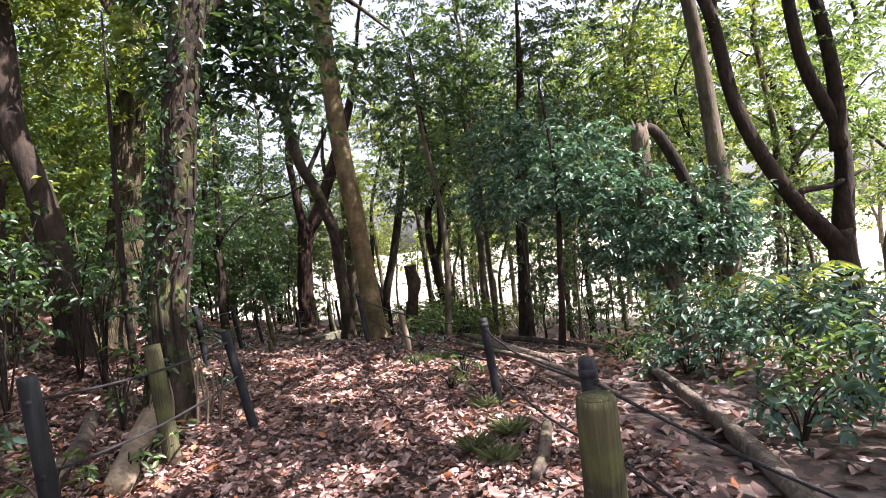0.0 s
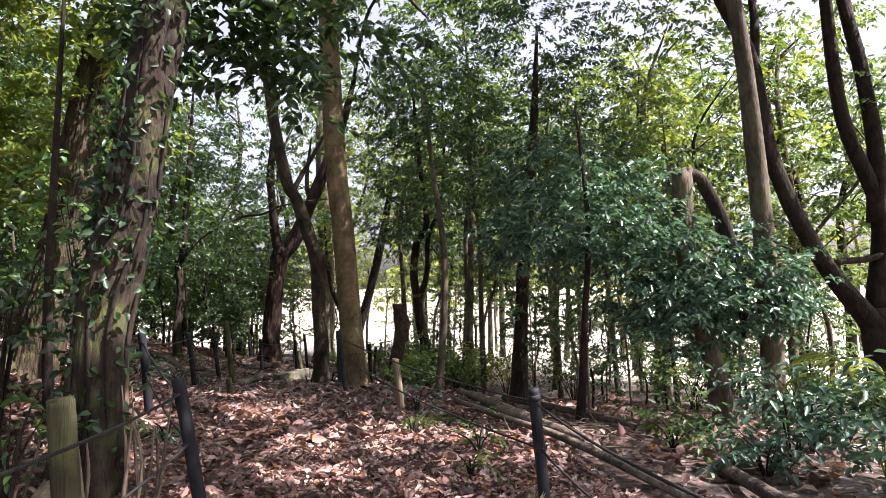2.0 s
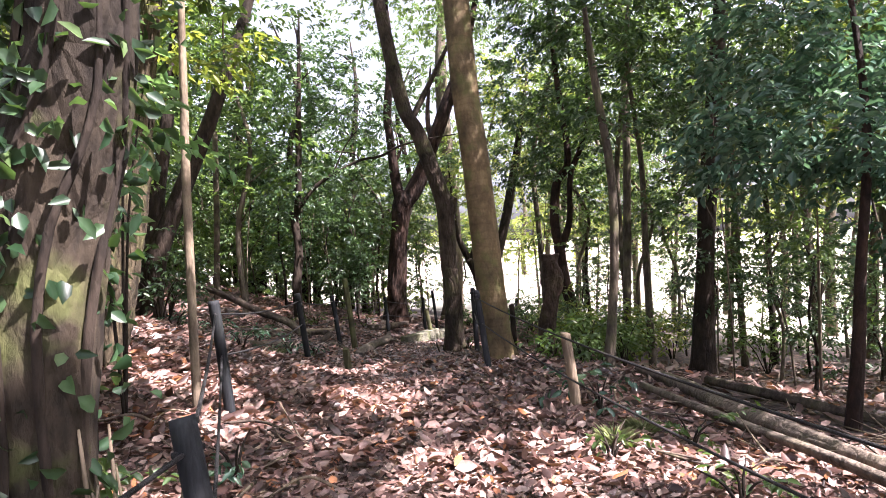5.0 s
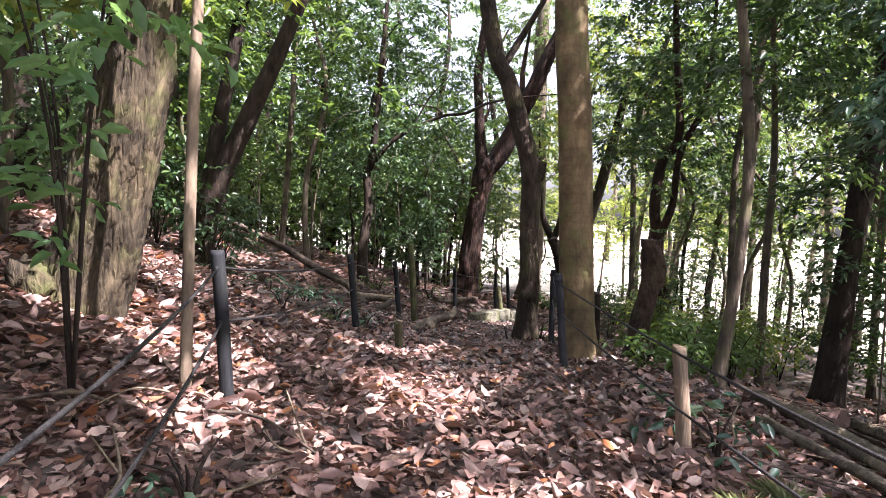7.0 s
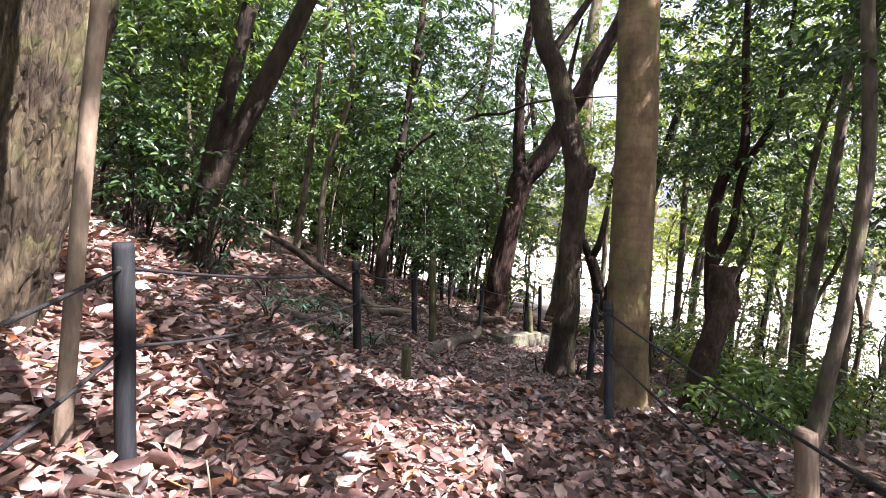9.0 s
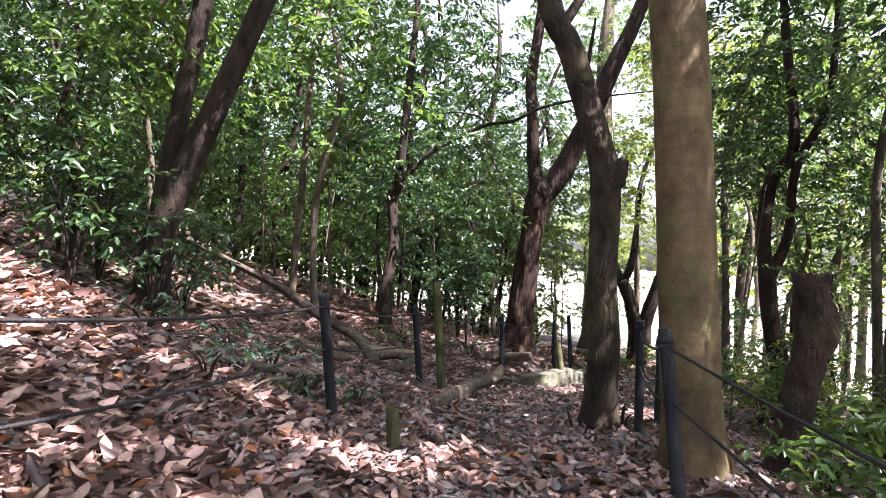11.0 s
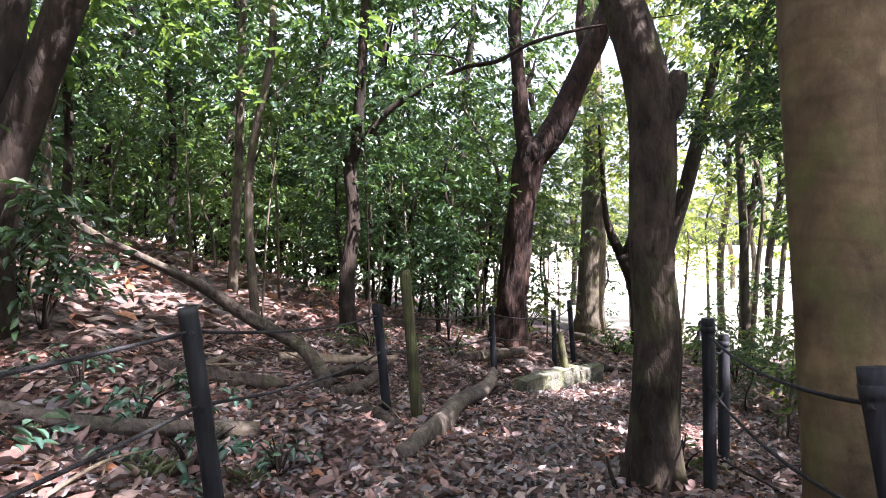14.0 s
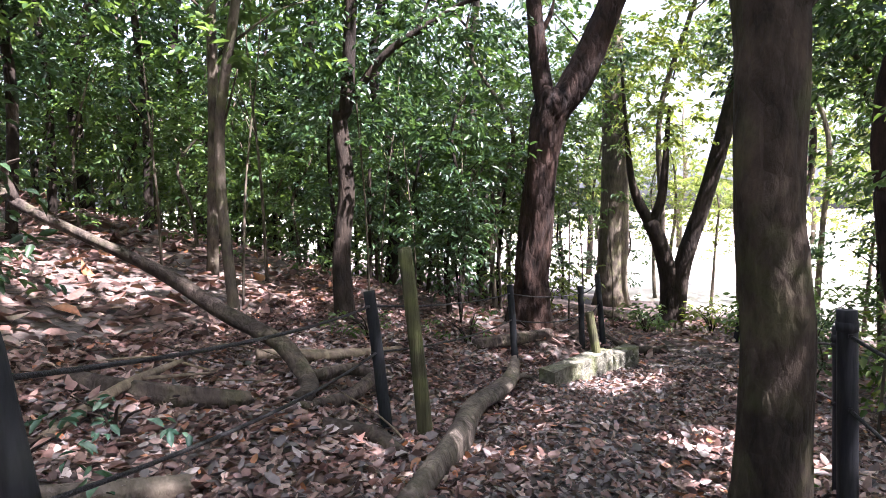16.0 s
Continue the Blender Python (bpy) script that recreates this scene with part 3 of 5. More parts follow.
def ivy_tree():
    x, y = -1.08, 1.6
    z = Z(x, y, 0.15)
    r = np.random.default_rng(5)
    t = tree("old leaning tree wrapped in climbing ivy", (x, y, z),
             [("trunk", [(-1.1, y, z), (-1.05, y, 1.0), (-0.98, y, 1.7), (-0.86, y, 2.3), (-0.72, y, 3.3), (-0.52, y, 4.4), (-0.3, y, 6.2), (-0.2, y, 8.5)],
               [0.21, 0.17, 0.16, 0.155, 0.15, 0.135, 0.1, 0.04], {"sides": 44, "rough": 0.06, "flare": 0.3, "lobes": 5, "ridges": 8, "deep": 0.05, "per": 8}),
              ("limb", [(-0.6, y, 3.9), (-0.1, y + 0.3, 4.5), (0.7, y + 0.9, 4.6), (1.3, y + 1.3, 4.3)], [0.06, 0.045, 0.03, 0.01], {"sides": 10}),
              ("limb", [(-0.55, y, 4.3), (-1.3, y + 0.9, 5.6), (-2.1, y + 1.7, 6.5)], [0.06, 0.05, 0.015], {"sides": 10})],
             [([((-0.6, 2.5, 4.0), (0.6, 0.5, 0.45)), ((0.1, 2.6, 3.75), (0.7, 0.5, 0.5)), ((0.7, 2.9, 4.1), (0.6, 0.5, 0.4)), ((-0.3, 2.3, 4.7), (0.8, 0.7, 0.5))], 3100, 0.12, M_LEAF_DARK),
              ([((-0.4, 1.8, 7.8), (1.2, 1.2, 0.9)), ((-2.0, 3.0, 6.4), (1.3, 1.3, 0.9))], 1800, 0.12)], M_BARK_IVY, M_LEAF_MID, 6)
    # ivy leaves and stems on the trunk
    trunk = [c for c in t.children if c.name.startswith("trunk")][0]
    n = 1900
    s = r.uniform(0, 1, n) ** 0.8
    line = smooth_line([(-1.08, y, 0.7), (-0.98, y, 1.7), (-0.86, y, 2.3), (-0.72, y, 3.3), (-0.52, y, 4.4), (-0.4, y, 5.2)], 8)
    c = line[(s * (len(line) - 1)).astype(int)]
    a = r.normal(-0.3, 1.5, n) + np.pi
    out = np.stack([np.cos(a), np.sin(a), np.zeros(n)], -1)
    base = c + out * (0.155 + r.exponential(0.045, n))[:, None] + r.normal(size=(n, 3)) * [0, 0, 0.1]
    way = out * 0.5 + np.array([0, 0, -0.5]) + r.normal(size=(n, 3)) * 0.7
    leaf_mesh("ivy", base - np.array([x, y, z]), way, out + r.normal(size=(n, 3)) * 0.6, r.uniform(0.04, 0.09, n), r.uniform(0.028, 0.05, n), M_LEAF_DARK, trunk,
              "dark green ivy leaves")
    for k in range(16):
        a0, h = r.uniform(-2.3, 0.2), r.uniform(0.25, 0.8)
        foot = np.array([x + math.cos(a0) * r.uniform(0.24, 0.42), y + math.sin(a0) * r.uniform(0.24, 0.42), 0])
        foot[2] = Z(foot[0], foot[1]) - 0.04
        tip = foot + np.array([r.normal(0.02, 0.06), r.normal(0.05, 0.05), h])
        v, f = tube(np.array([foot, (foot + tip) / 2 + r.normal(0, 0.02, 3), tip]) - np.array([x, y, z]), [r.uniform(0.009, 0.017), 0.01, 0.004], 6, 0.1, 3, k)
        linked("root_shoot", v, f, M_BARK_PALE, trunk, "pale bare shoot at the trunk's foot")
    for k in range(4):
        a0 = -2.4 + k * 0.8
        pts = [tuple(line[i] + np.array([math.cos(a0 + 0.25 * math.sin(i * 0.4 + k)), math.sin(a0 + 0.25 * math.sin(i * 0.4 + k)), 0]) * (0.185 - 0.012 * i / 8)) for i in range(0, 34, 3)]
        v, f = tube(np.array(pts) - np.array([x, y, z]), [0.016, 0.013, 0.008], 6, 0.1, 2, k)
        linked("ivy_stem", v, f, M_BARK_DARK, trunk)


def double_leaning_tree():
    y = 8.6
    z = Z(-4.6, y, 0.15)
    tree("dark leaning tree on the slope with two trunks", (-4.6, y, z),
         [("trunk", [(-4.6, y, z), (-4.45, y, 1.6), (-3.88, y, 2.9), (-3.45, y, 3.85), (-2.9, y + 0.2, 5.6), (-2.6, y + 0.4, 7.5)], [0.2, 0.14, 0.12, 0.11, 0.08, 0.03], {"flare": 0.3}),
          ("trunk", [(-4.7, y + 0.05, z), (-4.5, y, 1.7), (-4.36, y, 2.75), (-4.2, y, 3.6), (-3.95, y, 5.4), (-3.9, y, 7.6)], [0.18, 0.12, 0.11, 0.1, 0.08, 0.03], {"flare": 0.2})],
         [([((-3.2, 8.8, 5.2), (1.4, 1.2, 0.9)), ((-4.2, 8.8, 7.2), (1.6, 1.5, 1.2)), ((-2.7, 9.2, 7.0), (1.5, 1.3, 1.0)), ((-4.2, 7.9, 3.7), (1.1, 0.7, 0.7)), ((-5.0, 7.8, 2.7), (0.9, 0.6, 0.6)), ((-3.5, 8.2, 4.6), (0.9, 0.7, 0.6)), ((-5.2, 8.0, 4.4), (1.2, 0.8, 0.8))], 7500, 0.1)], M_BARK_DARK, M_LEAF_MID, 7)


def arching_tree():
    x, y = -3.45, 12.6
    z = Z(x, y, 0.12)
    tree("slender dark tree with one long arching branch", (x, y, z),
         [("trunk", [(x, y, z), (-3.5, y, 0.8), (-3.42, y, 1.6), (-3.5, y, 2.4), (-3.4, y, 2.6), (-3.3, y, 4.4), (-3.2, y, 6.8)], [0.13, 0.1, 0.085, 0.085, 0.08, 0.06, 0.02], {"flare": 0.3}),
          ("branch", [(-3.42, y, 2.5), (-2.95, y, 3.04), (-2.37, y, 3.37), (-1.95, y, 3.55), (-1.53, y, 3.61), (-1.13, y, 3.8), (-0.61, y, 3.92), (-0.3, y, 3.96), (0.6, y + 0.2, 4.1)],
           [0.05, 0.042, 0.035, 0.03, 0.028, 0.024, 0.02, 0.016, 0.006], {"sides": 10}),
          ("branch", [(-2.0, y, 3.52), (-2.1, y, 3.68), (-2.6, y, 3.75), (-3.0, y, 3.6)], [0.02, 0.015, 0.012, 0.004], {"sides": 7}),
          ("branch", [(-2.6, y, 3.25), (-2.3, y + 0.1, 3.9), (-1.9, y + 0.2, 4.4)], [0.018, 0.014, 0.005], {"sides": 7})],
         [([((-3.3, 12.6, 3.3), (0.9, 0.8, 0.7)), ((-2.4, 12.8, 3.5), (1.0, 0.6, 0.5)), ((-3.3, 12.7, 5.4), (1.4, 1.2, 1.1)), ((-2.2, 12.9, 4.6), (1.0, 0.8, 0.6)),
            ((-3.3, 12.4, 2.4), (0.7, 0.6, 0.4))], 6200, 0.085)], M_BARK_DARK, M_LEAF_DARK, 8)


def thin_pale_tree():
    x, y = -1.62, 3.95
    z = Z(x, y, 0.08)
    tree("thin pale young tree standing beside the fence", (x, y, z),
         [("trunk", [(x - 0.04, y, z), (x - 0.05, y, 1.3), (x - 0.05, y, 2.1), (x - 0.04, y, 2.7), (x, y, 4.2), (x + 0.1, y + 0.1, 5.6)], [0.036, 0.032, 0.03, 0.028, 0.02, 0.006], {"sides": 12, "rough": 0.05})],
         [([((-1.6, 4.1, 5.0), (0.9, 0.9, 0.8)), ((-1.3, 4.3, 4.0), (0.6, 0.6, 0.4))], 900, 0.1)], M_BARK_PALE, M_LEAF_MID, 9)


def slope_trees():
    z = Z(-2.5, 3.05, 0.15)
    tree("crooked dark tree trunk patched with sun on the bank", (-2.5, 3.05, z),
         [("trunk", [(-2.52, 3.05, z), (-2.55, 3.05, 1.2), (-2.64, 3.05, 2.0), (-2.74, 3.05, 2.75), (-2.97, 3.05, 3.6), (-3.02, 3.1, 4.7), (-3.1, 3.1, 7)],
           [0.2, 0.165, 0.155, 0.15, 0.14, 0.13, 0.05], {"rough": 0.07, "flare": 0.3, "lobes": 4})],
         [([((-3.0, 3.4, 6.2), (1.5, 1.4, 1.2)), ((-3.2, 4.2, 4.4), (0.9, 0.8, 0.7)), ((-2.5, 4.9, 3.7), (1.0, 0.8, 0.7)), ((-2.2, 3.7, 4.8), (0.8, 0.7, 0.6)), ((-3.0, 3.8, 2.9), (0.6, 0.6, 0.5))], 5200, 0.105, M_LEAF_YELLOW)], M_BARK_DARK, M_LEAF_MID, 10)
    z = Z(-3.5, 3.4, 0.1)
    tree("slim tree with a broken side knob on the bank", (-3.5, 3.4, z),
         [("trunk", [(-3.45, 3.4, z), (-3.42, 3.4, 1.5), (-3.45, 3.4, 2.7), (-3.4, 3.4, 3.3), (-3.47, 3.4, 4.1), (-3.5, 3.5, 6)], [0.15, 0.12, 0.1, 0.105, 0.075, 0.02], {"rough": 0.08})],
         [([((-3.5, 3.6, 5.4), (1.1, 1.1, 1.0)), ((-3.6, 4.4, 3.4), (0.8, 0.8, 0.6))], 1900, 0.105)], M_BARK_DARK, M_LEAF_YELLOW, 11)
    z = Z(-1.75, 2.6, 0.1)
    tree("slender dark sapling on the bank", (-1.75, 2.6, z),
         [("trunk", [(-1.75, 2.6, z), (-1.78, 2.6, 1.6), (-1.76, 2.6, 2.8), (-1.72, 2.6, 4.6)], [0.04, 0.034, 0.028, 0.01], {"sides": 9})],
         [([((-1.8, 2.9, 4.4), (0.7, 0.7, 0.7))], 380, 0.1)], M_BARK_DARK, M_LEAF_YELLOW, 12)


def right_trees():
    z = Z(2.05, 7.2, 0.1)
    tree("thin bent reddish tree beside the path", (2.05, 7.2, z),
         [("trunk", [(2.0, 7.2, z), (2.08, 7.2, 0.7), (2.13, 7.2, 1.4), (2.13, 7.2, 2.45), (1.95, 7.2, 3.8), (1.8, 7.3, 5.6)], [0.075, 0.06, 0.055, 0.05, 0.045, 0.012], {"sides": 12, "flare": 0.3})],
         [([((1.9, 7.5, 4.9), (1.1, 1.0, 0.9)), ((2.3, 7.6, 3.4), (0.7, 0.7, 0.5))], 2200, 0.1)], M_BARK_GREY, M_LEAF_DARK, 13)
    z = Z(4.15, 9.65, 0.1)
    tree("dark upright tree dense with leaves down its trunk", (4.15, 9.65, z),
         [("trunk", [(4.1, 9.65, z), (4.18, 9.65, 0.8), (4.25, 9.65, 2.0), (4.4, 9.65, 3.6), (4.55, 9.65, 5.2), (4.7, 9.7, 7.5)], [0.2, 0.15, 0.14, 0.125, 0.1, 0.03], {"flare": 0.3})],
         [([((4.3, 9.6, 2.2), (1.0, 0.9, 0.8)), ((4.6, 9.6, 3.6), (1.4, 1.2, 0.9)), ((4.5, 9.7, 5.2), (1.6, 1.4, 1.1)), ((4.7, 9.7, 7.2), (1.5, 1.4, 1.0)),
            ((3.4, 9.9, 4.3), (0.9, 0.8, 0.7)), ((4.3, 9.5, 1.0), (0.6, 0.5, 0.6)), ((5.8, 10.5, 6.6), (1.4, 1.1, 0.9)), ((4.2, 10.2, 8.7), (1.7, 1.3, 0.8)), ((6.6, 10.8, 4.8), (1.1, 0.9, 0.7))], 15500, 0.1)], M_BARK_DARK, M_LEAF_DARK, 14)
    z = Z(2.85, 14.2, 0.1)
    y = 14.2
    tree("reddish double-stemmed tree with a split near the ground", (2.85, y, z),
         [("trunk", [(2.88, y, z), (2.77, y, -0.1), (2.60, y, 0.7), (2.50, y, 1.55)], [0.17, 0.145, 0.14, 0.14], {"flare": 0.25}, M_BARK_RED),
          ("trunk", [(2.52, y, 1.4), (2.42, y, 2.1), (2.50, y, 3.0), (2.80, y, 3.6), (2.60, y + 0.1, 5.6), (2.40, y + 0.1, 8)], [0.12, 0.11, 0.1, 0.09, 0.07, 0.02], {}, M_BARK_RED),
          ("trunk", [(2.54, y, 1.4), (2.78, y, 2.1), (2.85, y, 3.2), (3.30, y, 4.6), (3.30, y + 0.1, 8.2)], [0.1, 0.08, 0.07, 0.055, 0.015], {}, M_BARK_RED)],
         [([((2.85, 14.4, 3.4), (1.3, 1.1, 0.9)), ((3.9, 14.4, 5.0), (2.1, 1.5, 1.3)), ((3.3, 14.7, 7.3), (2.4, 1.9, 1.5)), ((2.1, 15.2, 5.2), (1.2, 1.1, 1.0)), ((3.8, 14.7, 9.6), (2.2, 1.9, 1.4)), ((4.6, 14.9, 2.6), (1.0, 0.9, 0.7)),
            ((1.9, 16.0, 3.8), (1.1, 1.0, 1.1)), ((1.7, 15.8, 6.0), (1.2, 1.1, 1.1))], 15000, 0.12)], M_BARK_RED, M_LEAF_DARK, 15)
    z = Z(3.55, 4.9, 0.1)
    tree("thin tree with a pale foot and pale sunlit foliage", (3.55, 4.9, z),
         [("trunk", [(3.5, 4.9, z), (3.58, 4.9, 0.6), (3.62, 4.9, 1.3), (3.7, 4.9, 2.6), (3.6, 5.0, 4.2)], [0.06, 0.05, 0.045, 0.035, 0.012], {"sides": 12, "flare": 0.2})],
         [([((3.6, 5.2, 2.6), (1.1, 0.8, 0.55)), ((4.5, 5.2, 2.4), (1.0, 0.8, 0.55)), ((3.4, 5.5, 3.4), (1.0, 0.8, 0.5)), ((4.8, 5.0, 1.6), (0.9, 0.7, 0.5)), ((2.9, 5.6, 2.5), (0.6, 0.5, 0.35)), ((5.5, 5.1, 2.2), (0.9, 0.7, 0.5)), ((6.1, 4.9, 1.5), (0.8, 0.7, 0.5)), ((4.2, 5.3, 3.3), (0.9, 0.7, 0.4))], 9000, 0.11)],
         M_BARK_RED, M_LEAF_BLUE, 16)
    z = Z(5.6, 5.0, 0.1)
    tree("broken tree bent over at a jagged snapped top", (5.6, 5.0, z),
         [("trunk", [(5.7, 5.0, z), (5.55, 5.0, 0.5), (5.35, 5.0, 1.2), (5.16, 5.0, 2.2), (5.15, 5.0, 3.35)], [0.16, 0.14, 0.125, 0.125, 0.13], {"ragged": 0.12, "rough": 0.08}),
          ("broken_top", [(5.2, 5.0, 3.3), (5.42, 5.0, 3.2), (5.75, 5.02, 2.6), (6.0, 5.05, 1.9), (6.05, 5.05, 1.0)], [0.08, 0.09, 0.085, 0.08, 0.05], {"rough": 0.1}, M_BARK_DARK)],
         [([((5.5, 4.9, 1.5), (0.9, 0.8, 0.6)), ((6.2, 4.9, 1.8), (0.8, 0.7, 0.6)), ((5.0, 4.7, 1.2), (0.7, 0.7, 0.4))], 2800, 0.11)], M_BARK_GREY, M_LEAF_BLUE, 17)
    z = Z(9.6, 6.5, 0.2)
    tree("big spreading tree with several dark rising limbs", (9.6, 6.5, z),
         [("trunk", [(9.8, 6.5, z), (9.7, 6.5, 0.6), (9.62, 6.5, 1.3)], [0.3, 0.25, 0.23], {"flare": 0.25}),
          ("limb", [(9.6, 6.5, 1.0), (8.6, 6.5, 2.2), (7.8, 6.5, 3.8), (7.43, 6.5, 5.7), (6.8, 6.5, 6.9), (6.4, 6.6, 9)], [0.2, 0.15, 0.125, 0.11, 0.09, 0.03]),
          ("limb", [(9.7, 6.5, 1.2), (9.85, 6.5, 3.0), (9.2, 6.5, 4.7), (8.95, 6.5, 7.3), (8.8, 6.6, 10)], [0.2, 0.15, 0.115, 0.09, 0.03]),
          ("limb", [(9.8, 6.5, 2.8), (9.85, 6.5, 4.2), (9.72, 6.6, 5.7), (9.6, 6.8, 7.4), (9.9, 7, 10)], [0.16, 0.14, 0.12, 0.1, 0.03]),
          ("limb", [(8.9, 6.5, 1.95), (8.9, 6.4, 2.1), (9.5, 6.4, 2.15), (10.2, 6.4, 2.4)], [0.07, 0.06, 0.06, 0.03], {"sides": 10}),
          ("limb", [(7.5, 6.5, 5.4), (7.7, 6.7, 6.6), (7.6, 7.0, 8.4)], [0.09, 0.07, 0.02], {"sides": 10})],
         [([((7.0, 6.6, 8.6), (1.7, 1.5, 1.0)), ((9.0, 6.8, 9.6), (2.0, 1.8, 1.1)), ((8.0, 7.0, 5.3), (0.9, 0.8, 0.5)), ((10.2, 7.0, 5.2), (0.9, 0.9, 0.6)), ((7.5, 8.0, 6.9), (1.4, 1.0, 0.6)), ((9.8, 8.4, 7.4), (1.6, 1.2, 0.7)), ((5.9, 8.4, 7.4), (1.2, 1.0, 0.6)), ((8.6, 7.4, 4.2), (0.8, 0.7, 0.4))], 7600, 0.105)], M_BARK_DARK, M_LEAF_MID, 18)


def far_trees():
    z = Z(-0.35, 22, 0.1)
    tree("tall grey tree at the edge of the field", (-0.35, 22, z),
         [("trunk", [(-0.4, 22, z), (-0.3, 22, 1.5), (-0.35, 22, 4), (-0.5, 22, 8), (-0.3, 22.2, 12)], [0.42, 0.33, 0.28, 0.24, 0.06], {"flare": 0.3})],
         [([((-0.4, 22, 9), (2.6, 2.2, 2.0)), ((0.6, 21.5, 5.2), (1.6, 1.2, 0.8)), ((0.2, 21.6, 3.4), (1.1, 0.9, 0.6))], 5200, 0.13)], M_BARK_GREY, M_LEAF_MID, 20)
    z = Z(0.7, 19, 0.1)
    tree("dark low-forking tree beside the path", (0.7, 19, z),
         [("trunk", [(0.75, 19, z), (0.72, 19, -0.2), (0.55, 19, 0.55), (0.32, 19, 1.1)], [0.24, 0.17, 0.17, 0.16], {"flare": 0.25}),
          ("limb", [(0.32, 19, 1.05), (0.05, 19, 1.6), (-0.1, 19, 2.3), (-0.3, 19.2, 4.6)], [0.12, 0.09, 0.06, 0.02], {"sides": 10}),
          ("limb", [(0.36, 19, 1.05), (0.55, 19, 1.7), (0.65, 19.1, 3.4)], [0.12, 0.09, 0.03], {"sides": 10}),
          ("limb", [(0.8, 19, -0.9), (0.95, 19, 0.2), (1.35, 19, 1.6), (1.7, 19, 3.0), (2.0, 19, 4.6), (2.4, 19, 7)], [0.2, 0.17, 0.16, 0.15, 0.12, 0.04])],
         [([((0.2, 19, 4.4), (1.3, 1.2, 0.9)), ((2.2, 19, 6.4), (2.2, 1.7, 1.4)), ((0.6, 18.8, 3.1), (0.9, 0.8, 0.5)), ((3.0, 18.8, 4.4), (1.2, 1.0, 0.7))], 5600, 0.12)], M_BARK_DARK, M_LEAF_YELLOW, 21)


def added_shade_trees():
    # both trees are added; their crown masses are placed to shade path and bank
    z = Z(4.7, -1.3, 0.2)
    tree("added tall spreading tree out of view, its broad high crown giving shade", (4.7, -1.3, z),
         [("trunk", [(4.7, -1.3, z), (4.65, -1.3, 2.5), (4.5, -1.25, 5.0), (4.4, -1.2, 7.0), (4.4, -1.2, 9.0)], [0.26, 0.2, 0.17, 0.12, 0.03], {"flare": 0.3}),
          ("limb", [(4.45, -1.2, 6.2), (4.0, -0.4, 7.6), (3.4, 0.3, 8.5)], [0.09, 0.07, 0.02], {"sides": 9}),
          ("limb", [(4.45, -1.2, 5.8), (4.2, 0.3, 7.4), (3.8, 1.5, 8.5)], [0.09, 0.07, 0.02], {"sides": 9}),
          ("limb", [(4.45, -1.2, 6.4), (4.9, -2.0, 7.6), (5.3, -2.7, 8.4)], [0.09, 0.06, 0.02], {"sides": 9}),
          ("limb", [(4.48, -1.2, 5.4), (5.2, 0.4, 7.2), (5.7, 2.4, 8.3), (5.6, 4.3, 8.6)], [0.09, 0.07, 0.05, 0.015], {"sides": 9}),
          ("limb", [(4.2, 0.3, 7.4), (4.1, 1.8, 8.3), (3.4, 3.2, 8.6)], [0.05, 0.04, 0.012], {"sides": 8})],
         [([((4.4, -1.2, 8.7), (1.5, 1.3, 0.6)), ((3.5, -0.5, 8.7), (0.7, 0.5, 0.5)), ((5.3, -2.8, 8.5), (1.5, 1.3, 0.6)), ((3.9, 1.2, 8.7), (0.5, 0.4, 0.4)), ((2.4, -1.7, 8.6), (0.7, 0.7, 0.5))], 2500, 0.19),
          ([((5.8, 3.2, 8.6), (0.75, 0.6, 0.4)), ((5.1, 0.4, 8.6), (0.5, 0.35, 0.4)), ((6.6, -0.3, 8.5), (0.6, 0.5, 0.4)), ((4.3, 2.3, 8.7), (0.7, 0.5, 0.4)), ((3.3, 3.2, 8.7), (0.9, 0.6, 0.4)),
            ((5.6, 4.5, 8.7), (0.8, 0.5, 0.4)), ((6.9, 2.3, 8.5), (0.7, 0.6, 0.4))], 2000, 0.18)],
         M_BARK_GREY, M_LEAF_MID, 61)
    z = Z(6.6, 5.2, 0.2)
